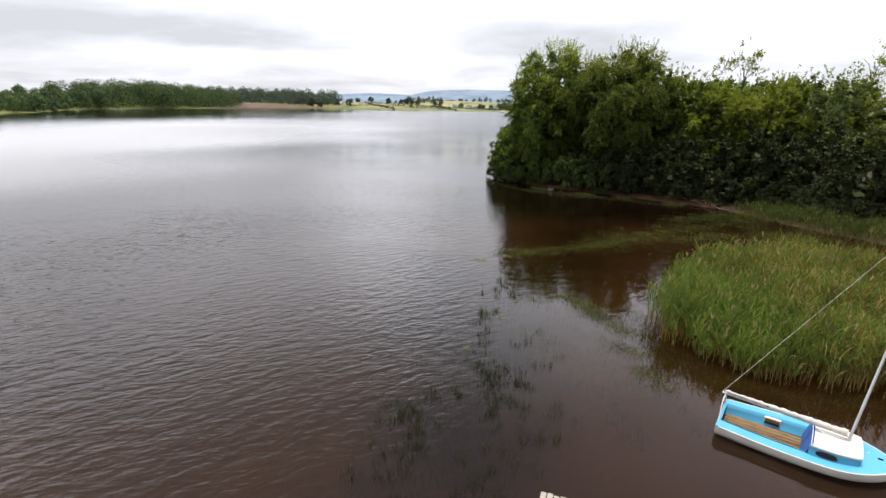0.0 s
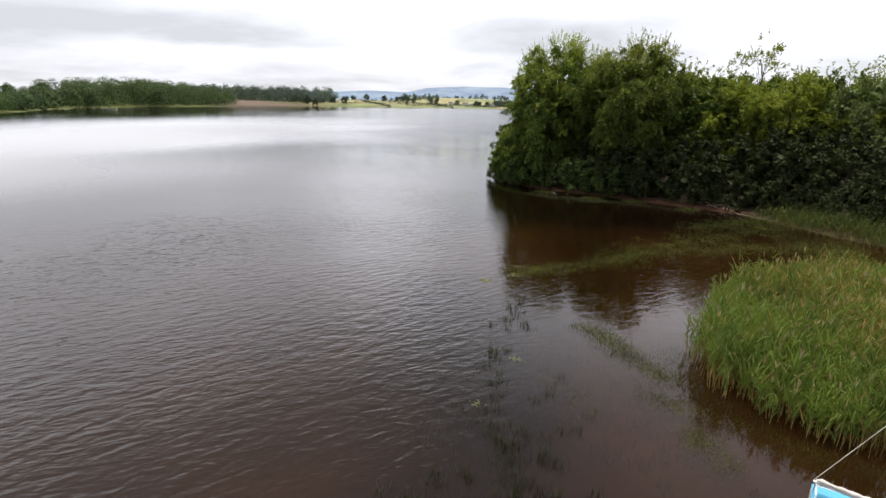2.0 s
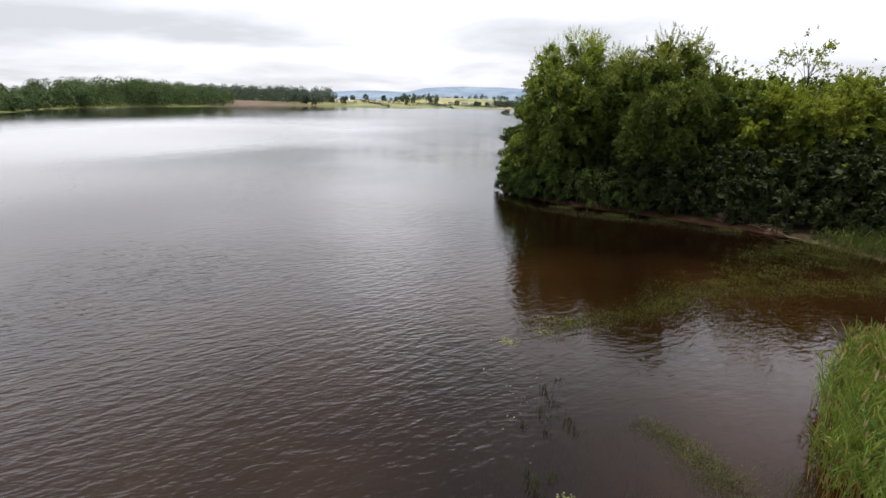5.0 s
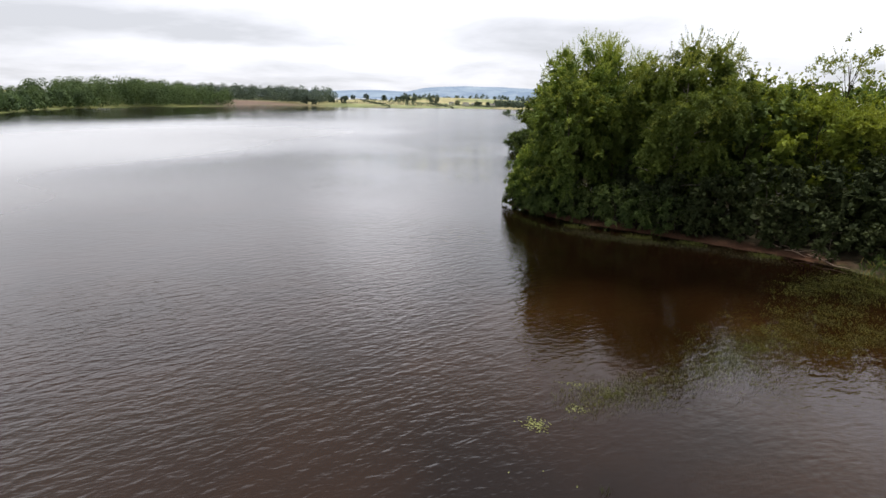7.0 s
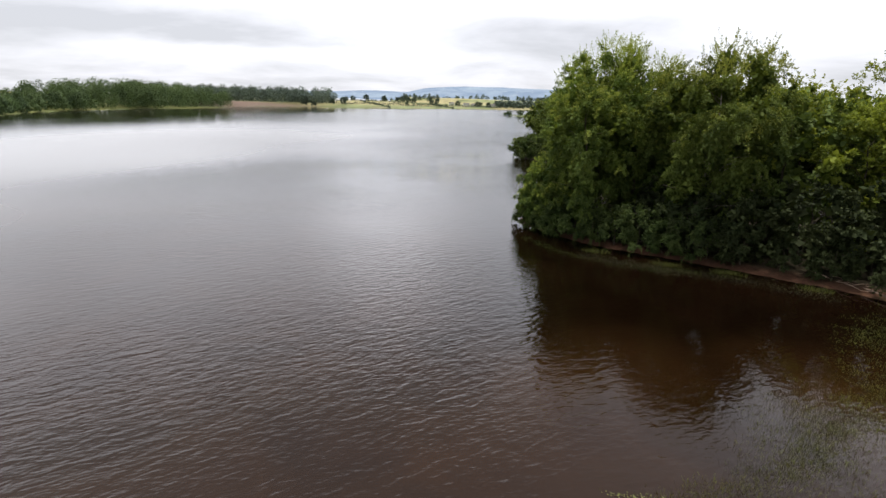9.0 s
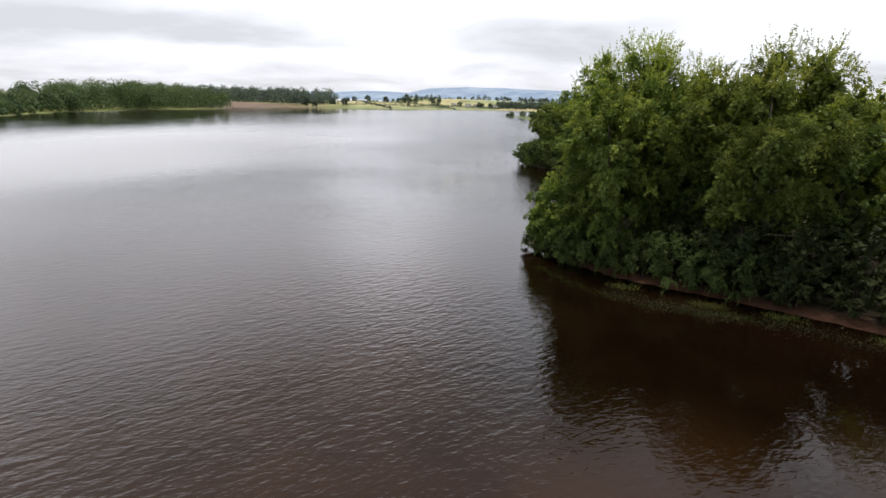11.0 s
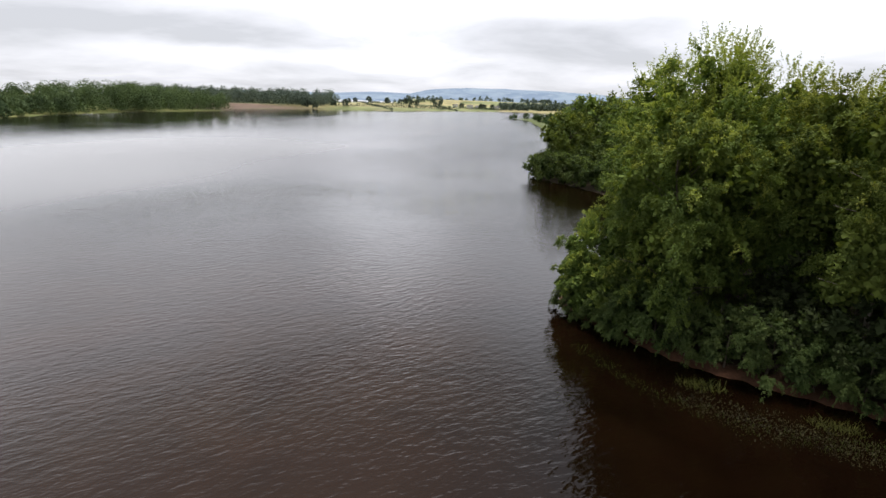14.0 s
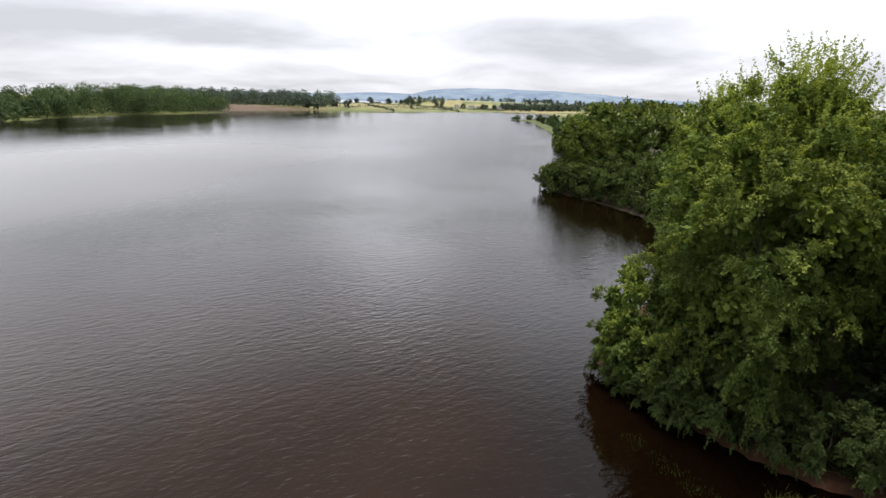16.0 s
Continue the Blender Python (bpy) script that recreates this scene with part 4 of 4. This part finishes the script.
for x, y, rz, w, l, h in ((-18, 1440, 20, 7, 16, 5.5), (2, 1470, -15, 6, 12, 5.2), (-60, 1520, 40, 7, 14, 5.5), (52, 1480, 5, 7, 18, 5.0), (-330, 1500, 10, 7, 14, 5.5)):
    house(x, y, rz, w, l, h)

# ---- reeds and water plants ----


def inside(poly, x, y):
    hit = np.zeros(x.shape, bool)
    p = np.array(poly)
    for (ax, ay), (bx, by) in zip(p, np.roll(p, -1, axis=0)):
        if abs(by - ay) > 1e-9:
            hit ^= ((ay > y) != (by > y)) & (x < (bx - ax) * (y - ay) / (by - ay) + ax)
    return hit


def fill(rng, poly, n):
    p = np.array(poly)
    lo, hi = p.min(0), p.max(0)
    x, y = rng.uniform(lo[0], hi[0], 5 * n), rng.uniform(lo[1], hi[1], 5 * n)
    ok = inside(poly, x, y)
    return x[ok][:n], y[ok][:n]


def strip(rng, base, tip, bend, width):
    """A blade of two quads from base to tip, bowed by bend, pointed at the tip."""
    n = len(base)
    mid = (base + tip) / 2 + bend
    side = unit(np.cross(tip - base, rng.normal(0, 1, (n, 3)))) * np.reshape(width, (-1, 1))
    a = np.stack([base - side * 0.5, base + side * 0.5, mid + side * 0.5, mid - side * 0.5], axis=1)
    b = np.stack([mid - side * 0.5, mid + side * 0.5, tip + side * 0.08, tip - side * 0.08], axis=1)
    return np.concatenate([a, b])


def reed_bed(name, seed, poly, count, height, label, dead=0.25, plumes=0.05, lo_x=12.5, hi_x=16.5, blade=M_REED):
    """Standing reeds: straw stems, arching blades, a few buff plumes."""
    rng = np.random.default_rng(seed)
    x, y = fill(rng, poly, count)
    # ragged margin: fewer and shorter stems towards the edge
    p = np.array(poly)
    gap = np.full(len(x), 99.0)
    for (ax, ay), (bx, by) in zip(p, np.roll(p, -1, axis=0)):
        t = np.clip(((x - ax) * (bx - ax) + (y - ay) * (by - ay)) / ((bx - ax) ** 2 + (by - ay) ** 2), 0, 1)
        gap = np.minimum(gap, np.hypot(x - ax - t * (bx - ax), y - ay - t * (by - ay)))
    gap = gap + 0.45 * ripple(x, y, 0.45)
    ok = rng.uniform(0, 1, len(x)) < np.clip(0.12 + gap / 1.5, 0, 1)
    x, y, gap = x[ok], y[ok], gap[ok]
    n = len(x)
    z = np.minimum(ground_z(x, y), 0.0) - 0.05
    patch = (0.84 + 0.20 * ripple(x, y, 1.1) + 0.08 * ripple(x + 7, y, 0.37)) * np.clip(0.72 + 0.28 * gap, 0.6, 1)
    h = height * patch * rng.uniform(0.58, 1.14, n)
    sere = dead * (0.38 + 3.0 * step(lo_x, hi_x, x + 0.5 * ripple(x, y, 1.0)))
    base = np.stack([x, y, z], axis=1)
    lean = rng.normal(0, 0.12, (n, 2))
    tip = base + np.stack([lean[:, 0] * h, lean[:, 1] * h, h - z], axis=1)
    bend = np.concatenate([rng.normal(0, 0.03, (n, 2)), np.zeros((n, 1))], axis=1)
    stems = strip(rng, base, tip, bend, np.full(n, 0.020))
    out, idx = [stems], [np.concatenate([np.full(n, 1), np.where(rng.uniform(0, 1, n) < sere * 0.6, 1, 0)])]
    for k in range(5):
        f = rng.uniform(0.45, 0.97, (n, 1))
        p = base + (tip - base) * f
        w = rng.uniform(0, 2 * np.pi, n)
        L = rng.uniform(0.35, 0.7, n)
        q = p + np.stack([np.cos(w) * L * 0.52, np.sin(w) * L * 0.52, L * rng.uniform(0.25, 1.0, n)], axis=1)
        b = strip(rng, p, q, np.tile((0.0, 0.0, 0.07), (n, 1)), rng.uniform(0.018, 0.036, n))
        old = np.tile((rng.uniform(0, 1, n) < sere * (1.25 - f[:, 0])), 2)
        out.append(b)
        idx.append(np.where(old, 1, 0))
    m = rng.uniform(0, 1, n) < plumes
    p = tip[m]
    for k in range(3):
        b = strip(rng, p - (0, 0, 0.05), p + np.concatenate([rng.normal(0, 0.05, (len(p), 2)), np.full((len(p), 1), 0.22)], axis=1), np.zeros((len(p), 3)), np.full(len(p), 0.05))
        out.append(b)
        idx.append(np.full(len(b), 2))
    ob = quads(name, np.concatenate(out), [blade, M_STRAW, M_PLUME], index=np.concatenate(idx))
    return tagged(ob, label, "reeds", kind="stuff")


REED_EDGE = [(9.7, 20.3), (9.2, 18.6), (9.3, 17.0), (9.9, 15.4), (11.0, 14.3), (12.4, 13.4), (13.8, 13.2), (15.8, 13.2), (19.0, 12.6), (23.0, 14.5),
             (25.0, 19.0), (24.6, 25.0), (22.5, 28.6), (19.6, 29.0), (16.6, 27.6), (13.6, 25.4), (11.4, 22.8)]
reed_bed("reed_bed", 71, REED_EDGE, 14500, 2.3, "tall green reeds with straw-coloured stems standing in shallow water")
reed_bed("reed_bed", 72, [(25.6, 46.6), (26.9, 42.8), (28.4, 39.2), (31.4, 35.2), (36.0, 34.6), (35.8, 39.8), (33.0, 43.6), (29.6, 47.6)], 2400, 1.7, "low green reeds growing along the muddy bank", 0.06, 0.02, blade=M_SEDGE)


def tufts(name, seed, spots, per, height, spread, mat, label, sink=0.25, width=0.02, flop=0.5, tips=None):
    """Clumps of thin blades that stand in the water or on its edge."""
    rng = np.random.default_rng(seed)
    s = np.asarray(spots, float)
    k = np.repeat(np.arange(len(s)), per)
    n = len(k)
    x, y = s[k, 0] + rng.normal(0, spread, n), s[k, 1] + rng.normal(0, spread, n)
    z = np.clip(ground_z(x, y), -sink, 0.6)
    h = height * rng.uniform(0.4, 1.15, n) * (s[k, 2] if s.shape[1] > 2 else 1)
    base = np.stack([x, y, z - 0.02], axis=1)
    tip = base + np.stack([rng.normal(0, flop, n) * h, rng.normal(0, flop, n) * h, h - np.minimum(z, 0)], axis=1)
    if tips:
        tip[:, 2] = rng.uniform(tips[0], tips[1], n)
    q = strip(rng, base, tip, np.tile((0, 0, 0.04), (n, 1)), np.full(n, width))
    return tagged(quads(name, q, mat), label, "water plants", kind="stuff")


def along(rng, points, n, wide):
    p = np.array(points, float)
    seg = rng.integers(0, len(p) - 1, n)
    t = rng.uniform(0, 1, (n, 1))
    return p[seg] * (1 - t) + p[seg + 1] * t + rng.normal(0, wide, (n, 2))


rng = np.random.default_rng(90)
band = np.concatenate([along(rng, [(3.7, 29.0), (5.3, 29.6), (7.2, 30.4), (10.0, 32.3), (13.8, 35.2)], 230, 0.42), along(rng, [(10.0, 32.3), (13.8, 35.2), (18.5, 38.7), (24.9, 42.9), (29.0, 46.0)], 520, 1.0),
                       along(rng, [(15.5, 35.2), (20.2, 36.2), (24.5, 37.0), (29.0, 38.5)], 330, 0.9), along(rng, [(19.0, 42.0), (23.0, 45.0), (26.7, 46.5)], 160, 0.8)])
tufts("water_grass", 91, band, 36, 0.2, 0.26, M_WEED, "matted green-brown grass standing in the shallows", width=0.024, flop=0.9, tips=(-0.05, 0.12))
trail = np.concatenate([along(rng, [(6.0, 21.9), (6.5, 20.9), (7.1, 19.8), (7.5, 18.9)], 150, 0.30), along(rng, [(7.4, 18.7), (8.2, 17.5)], 50, 0.22), along(rng, [(6.9, 16.6), (8.1, 15.5)], 36, 0.26),
                        along(rng, [(7.5, 14.6), (8.1, 13.1)], 40, 0.24), along(rng, [(4.2, 17.0), (4.6, 15.0)], 10, 0.35)])
tufts("water_grass", 92, trail, 40, 0.18, 0.17, M_WEED, "floating trail of yellow-green water weed", width=0.020, flop=1.1, tips=(-0.03, 0.09))
mat_spots = along(rng, [(9.3, 20.0), (8.8, 18.4), (8.9, 16.8), (9.5, 15.2), (10.6, 14.0), (12.0, 13.0), (13.8, 12.8), (15.6, 12.8)], 300, 0.34)
tufts("water_grass", 98, mat_spots, 34, 0.12, 0.2, M_WEED, "olive mat of drowned grass round the reeds' feet", width=0.022, flop=1.2, tips=(-0.04, 0.05))
dark_tufts = np.concatenate([along(rng, [(2.2, 22.0), (2.1, 18.0), (1.8, 14.6), (2.2, 11.6)], 34, 0.32), along(rng, [(0.4, 12.4), (-0.3, 10.0), (-0.8, 7.6)], 34, 0.6),
                             along(rng, [(2.0, 14.0), (2.8, 10.0), (1.4, 6.8)], 44, 0.9), along(rng, [(3.4, 24.0), (2.8, 20.0)], 10, 0.4), along(rng, [(4.4, 16.5), (3.6, 10.0)], 14, 0.7)])
tufts("sedge", 93, dark_tufts, 17, 0.26, 0.10, M_SEDGE_WET, "thin dark sedge blades poking through brown water", width=0.019, flop=0.4)
tufts("drowned_weed", 94, np.concatenate([along(rng, [(2.4, 22.0), (1.6, 14.0), (0.6, 7.0)], 260, 1.2), along(rng, [(5.0, 20.0), (6.0, 12.0)], 70, 1.3)]), 14, 0.02, 0.12, M_SUNK,
      "dark waterweed lying under the surface", sink=0.5, width=0.045, flop=6.0)
tufts("drowned_weed", 97, along(rng, [(7.5, 57.2), (9.6, 55.2), (12.2, 53.9), (15.0, 53.0), (18.5, 51.4), (22.0, 48.8)], 520, 0.55), 12, 0.05, 0.3, M_SUNK,
      "dark drowned weed floating beside the bank", width=0.06, flop=4.0, tips=(-0.01, 0.07))
tufts("bank_grass", 95, along(rng, [(3.6, 62.0), (5.2, 58.6), (7.0, 56.4), (9.4, 54.6), (12.0, 53.6), (14.5, 53.4), (18.0, 52.4)], 170, 0.3), 14, 0.2, 0.22, M_SEDGE,
      "thin dark weed growing just off the bank", width=0.014, flop=0.45, tips=(-0.06, 0.16))
for i, (x, y) in enumerate(((13.7, 54.8), (9.2, 57.8), (17.6, 53.4), (22.0, 50.4))):
    tufts("grass_tussock", 100 + i, [(x, y), (x + 0.6, y - 0.2), (x - 0.5, y + 0.15)], 110, 0.24, 0.28, M_WEED, "green grass tussock standing at the water's edge", width=0.028, flop=0.8)
rng2 = np.random.default_rng(96)
pads = np.concatenate([rng2.normal((1.9, 27.4), (0.26, 0.2), (120, 2)), rng2.normal((3.5, 28.5), (0.3, 0.14), (50, 2)), rng2.normal((3.9, 30.2), (0.4, 0.14), (50, 2)),
                       rng2.normal((2.8, 18.5), (0.14, 0.12), (24, 2)), rng2.normal((1.3, 15.4), (0.12, 0.12), (20, 2)), rng2.normal((2.0, 22.6), (0.5, 1.2), (26, 2))])
pc = np.concatenate([pads, np.full((len(pads), 1), 0.012)], axis=1)
pw = np.concatenate([rng2.normal(0, 1, (len(pads), 2)), np.zeros((len(pads), 1))], axis=1)
pw = unit(pw)
ps = np.stack([-pw[:, 1], pw[:, 0], rng2.normal(0, 0.3, len(pads))], axis=1) * 0.020
pa = pw * rng2.uniform(0.025, 0.06, (len(pads), 1))
tagged(quads("floating_leaves", np.stack([pc - pa, pc + ps, pc + pa, pc - ps], axis=1), M_PAD), "pale floating leaves on the brown water", "water plants", kind="stuff")


def fallen_branch(x, y, rz, length, r, seed):
    rng_ = np.random.default_rng(seed)
    ob = thing("fallen_branch", x, y, float(ground_z(x, y)[0]) + 0.12, rz, "bleached bare branch lying on the muddy bank", "branch")
    pts = [(length * (i / 6 - 0.5), 0.25 * math.sin(i * 1.1), 0.10 * math.sin(i * 1.9 + 1) - 0.12 * i / 6) for i in range(7)]
    tubes = [tube(pts, [r * (1 - 0.75 * i / 6) for i in range(7)], 8)]
    for i in (2, 3, 4):
        p = Vector(pts[i])
        e = p + Vector((0.8, (-1) ** i * rng_.uniform(0.4, 0.8), 0.25))
        tubes.append(tube([p, p.lerp(e, 0.5) + Vector((0, 0, 0.05)), e], [r * 0.4, r * 0.28, 0.01], 6))
    v, f = joined(tubes)
    make("stem", v, f, M_DEADWOOD, ob, smooth=True)


fallen_branch(25.2, 50.0, -72, 5.4, 0.09, 1)
fallen_branch(24.2, 51.2, -58, 3.6, 0.06, 2)

# ---- jetty ----
jetty = thing("jetty", 3.32, 7.26, 0.36, -16, "weathered pale-grey timber jetty end over the water", "jetty")
for i in range(7):
    part("plank", box(-0.17 + i * 0.15, -0.17 + i * 0.15 + 0.125, -6.0, 0.02 * math.sin(i * 2.3), 0.0, 0.045, 0.006), M_PLANK, jetty)
for y in (-0.5, -2.2, -4.0, -5.6):
    part("bearer", box(-0.15, 0.85, y - 0.05, y + 0.05, -0.11, -0.004), M_PLANK, jetty)
    for x in (-0.08, 0.78):
        v, f = tube([(x, y + 0.12, -2.6), (x, y + 0.12, -0.12)], [0.06, 0.06], 8)
        make("post", v, f, M_PLANK, jetty)

# ---- sailing dinghy ----
LOA = 4.25


def beam(s):
    return (0.88 + 0.20 * math.sin(math.pi / 2 * min(s / 0.6, 1))) * (1 - max(0, (s - 0.58) / 0.42) ** 2.5) + 0.015


def sheer(s):
    return 0.29 + 0.05 * (1 - s) ** 2 + 0.13 * s ** 2


def grid_part(name, rows, mat, parent, close=False, label=""):
    """A skin through rows of points, given a little thickness by its own solid edge."""
    n = len(rows[0])
    verts = [v for r in rows for v in r]
    faces = []
    for i in range(len(rows) - 1):
        for j in range(n - 1 + close):
            faces.append((i * n + j, i * n + (j + 1) % n, (i + 1) * n + (j + 1) % n, (i + 1) * n + j))
    ob = make(name, verts, faces, mat, parent, smooth=True)
    return tagged(ob, label)


def rod(name, a, b, r0, r1, mat, parent, label="", sides=10):
    v, f = tube([a, b], [r0, r1], sides)
    return tagged(make(name, v, f, mat, parent, smooth=False), label)


def dinghy():
    ob = thing("sailing_dinghy", 9.10, 11.32, 0.0, -33.5, "small sky-blue and white sailing dinghy moored beside reeds", "boat")
    ss = [i / 22 for i in range(23)]
    hull = []
    for s in ss:
        b, z = beam(s), sheer(s)
        keel = -0.16 * (1 - s ** 3)
        row = [(s * LOA, b * y, keel + (z - keel) * h) for y, h in ((1.0, 1.0), (1.0, 0.90), (0.97, 0.62), (0.86, 0.34), (0.55, 0.12), (0.0, 0.0), (-0.55, 0.12), (-0.86, 0.34), (-0.97, 0.62), (-1.0, 0.90), (-1.0, 1.0))]
        hull.append(row)
    hull_ob = grid_part("hull", hull, M_HULL, ob, label="white weathered hull")
    make("transom", hull[0], [tuple(range(11))], M_HULL, hull_ob)
    # decks: a side deck each side, the foredeck, a narrow stern deck
    c0, c1, cab1 = 0.02, 0.545, 0.78
    inner = lambda s: max(beam(s) - 0.36, 0.05)
    for k in (1, -1):
        rows = []
        for s in [c0 + (cab1 - c0) * i / 14 for i in range(15)]:
            z = sheer(s) + 0.012
            rows.append([(s * LOA, k * beam(s) * 1.0, z), (s * LOA, k * (beam(s) - 0.13), z + 0.015), (s * LOA, k * inner(s), z + 0.02)])
        grid_part("side_deck", rows, M_BLUE, ob)
        rim = [((c0 + (1 - c0) * i / 20) * LOA, k * (beam(c0 + (1 - c0) * i / 20) + 0.012), sheer(c0 + (1 - c0) * i / 20) + 0.004) for i in range(21)]
        v, f = tube(rim, [0.020] * 21, 6)
        make("rubbing_strake", v, f, M_HULL, ob)
        # well side: coaming down to the sole
        wall = []
        for s in [c0 + (c1 - c0) * i / 8 for i in range(9)]:
            y = k * inner(s)
            wall.append([(s * LOA, y, sheer(s) + 0.055), (s * LOA, y * 0.985, sheer(s) + 0.055), (s * LOA, y * 0.96, 0.24), (s * LOA, y * 0.80, 0.06)])
        grid_part("well_side", wall, M_BLUE, ob)
    rows = []
    for s in [cab1 + (1 - cab1) * i / 9 for i in range(10)]:
        b, z = beam(s), sheer(s) + 0.012
        rows.append([(s * LOA, b, z), (s * LOA, b * 0.5, z + 0.05 * min(1, b * 2)), (s * LOA, 0, z + 0.065 * min(1, b * 2)), (s * LOA, -b * 0.5, z + 0.05 * min(1, b * 2)), (s * LOA, -b, z)])
    fore = grid_part("foredeck", rows, M_BLUE, ob)
    part("bow_cleat", box(0.885 * LOA - 0.06, 0.885 * LOA + 0.06, -0.02, 0.02, sheer(0.9) + 0.07, sheer(0.9) + 0.11, 0.008), M_DARK, fore)
    part("hatch_ring", box(0.83 * LOA - 0.04, 0.83 * LOA + 0.04, 0.18, 0.24, sheer(0.83) + 0.05, sheer(0.83) + 0.075, 0.01), M_ALU, fore)
    b0 = beam(0.03)
    part("stern_deck", box(0.0, c0 * LOA, -b0, b0, sheer(0) - 0.02, sheer(0) + 0.02, 0.008), M_BLUE, ob)
    # sole of loose boards
    for i in range(6):
        y = -0.51 + i * 0.17
        part("sole_board", box(c0 * LOA + 0.02, c1 * LOA - 0.02, y, y + 0.15, 0.05, 0.085, 0.006), M_TEAK, ob)
    # hatch in the well's side, with a wooden seat flap
    locker = part("side_locker", box(1.10, 1.52, 0.56, 0.68, 0.14, 0.34, 0.01), M_HULL, ob, "white-framed wooden locker flap")
    part("locker_flap", box(1.13, 1.49, 0.54, 0.56, 0.22, 0.32, 0.006), M_TEAK, locker)
    part("locker_mouth", box(1.12, 1.50, 0.545, 0.56, 0.15, 0.215), M_DARK, locker)
    # cabin
    h0, h1 = 0.30, 0.24
    for k in (1, -1):
        rows = []
        for s in [c1 - 0.02 + (cab1 - c1 + 0.02) * i / 6 for i in range(7)]:
            t = (s - c1) / (cab1 - c1)
            y = inner(s) + 0.05
            rows.append([(s * LOA, k * y, sheer(s) + 0.01), (s * LOA - 0.02, k * (y - 0.07), sheer(s) + h0 + (h1 - h0) * t)])
        side = grid_part("cabin_side", rows, M_BLUE, ob)
        bm = bmesh.new()
        bmesh.ops.create_cone(bm, cap_ends=True, segments=20, radius1=0.5, radius2=0.5, depth=1)
        sx = 0.615 * LOA
        ys = k * (inner(0.615) + 0.028)
        for v in bm.verts:
            u = v.co.copy()
            x_ = u.x * 0.36 + (0.06 if u.x > 0 else -0.06)
            v.co = Vector((sx + x_, ys + u.z * 0.03 - k * u.y * 0.03, sheer(0.615) + 0.13 + u.y * 0.14))
        part("porthole", bm, M_DARK, side, "dark oval window")
    part("cabin_front", box(cab1 * LOA - 0.05, cab1 * LOA, -inner(cab1) - 0.02, inner(cab1) + 0.02, sheer(cab1), sheer(cab1) + h1, 0.01), M_BLUE, ob)
    rows = []
    for i in range(10):
        s = c1 - 0.015 + (cab1 - c1 + 0.025) * i / 9
        t = i / 9
        y = inner(s) + 0.03
        z = sheer(s) + h0 + (h1 - h0) * t + 0.015
        rows.append([(s * LOA, y * a, z + 0.07 * (1 - a * a)) for a in (1, 0.75, 0.45, 0, -0.45, -0.75, -1)] + [(s * LOA, y * a, z - 0.05 + 0.07 * (1 - a * a)) for a in (-1, -0.5, 0, 0.5, 1)])
    roof = grid_part("cabin_roof", rows, M_ROOF, ob, True, "white cabin top")
    n_ = len(rows[0])
    make("roof_edge", rows[0] + rows[-1], [tuple(range(n_)), tuple(range(2 * n_ - 1, n_ - 1, -1))], M_ROOF, roof)
    for y in (0.17, -0.17):
        rod("roof_rail", (c1 * LOA + 0.05, y, 0.83), (0.68 * LOA, y, 0.80), 0.012, 0.012, M_ALU, roof)
    # blue canvas that closes the cabin's mouth
    rows = []
    for i in range(5):
        t = i / 4
        rows.append([((c1 - 0.005) * LOA - 0.22 * t, a * (inner(c1) + 0.02), 0.745 + 0.05 * (1 - a * a) - 0.64 * t) for a in (-1, -0.5, 0, 0.5, 1)])
    grid_part("canvas_cover", rows, M_NAVY, ob, label="dark-blue canvas cover")
    # stern frame that carries the boom
    for k in (1, -1):
        rod("stern_post", (0.03, k * 0.62, sheer(0)), (0.02, k * 0.30, 0.86), 0.016, 0.016, M_HULL, ob)
    rod("stern_bar", (0.02, -0.32, 0.86), (0.02, 0.32, 0.86), 0.018, 0.018, M_HULL, ob)
    # mast, boom, sail and rigging
    foot = Vector((0.715 * LOA, 0.0, sheer(0.715) + h1 + 0.06))
    lean = Vector((0.16, 0.46, 1.0)).normalized()
    head = foot + lean * 7.0
    mast = rod("mast", foot, head, 0.038, 0.028, M_ALU, ob, "grey alloy mast", 12)
    part("mast_step", box(foot.x - 0.08, foot.x + 0.08, -0.06, 0.06, foot.z - 0.05, foot.z + 0.03, 0.01), M_ALU, mast)
    goose = foot + lean * 0.16
    end = Vector((-0.06, 0.08, 0.95))
    boom = rod("boom", goose, end, 0.028, 0.026, M_ALU, ob)
    pts, rad = [], []
    for i in range(33):
        t = i / 32
        p = goose.lerp(end, 0.02 + 0.96 * t)
        pts.append(p + Vector((0, 0.012 * math.sin(i * 1.7), 0.075 + 0.012 * math.sin(i * 2.9))))
        rad.append((0.10 * (1 - 0.62 * t) + 0.010 * math.sin(i * 2.1)) * (0.72 if i % 8 == 4 else 1))
    v, f = tube(pts, rad, 10)
    sail = make("furled_sail", v, f, M_SAIL, ob, smooth=True)
    tagged(sail, "off-white sail furled along the boom")
    for i in (4, 12, 20, 28):
        p = pts[i]
        d = (end - goose).normalized() * 0.012
        rod("sail_tie", p - d, p + d, rad[i] * 1.12, rad[i] * 1.12, M_ROPE, sail)
    rod("topping_lift", end + Vector((0, 0, 0.03)), head, 0.007, 0.007, M_ROPE, ob, "", 5)
    rod("forestay", (0.985 * LOA, 0, sheer(1) + 0.05), head - lean * 0.5, 0.004, 0.004, M_ALU, ob, "", 5)
    return ob


dinghy()
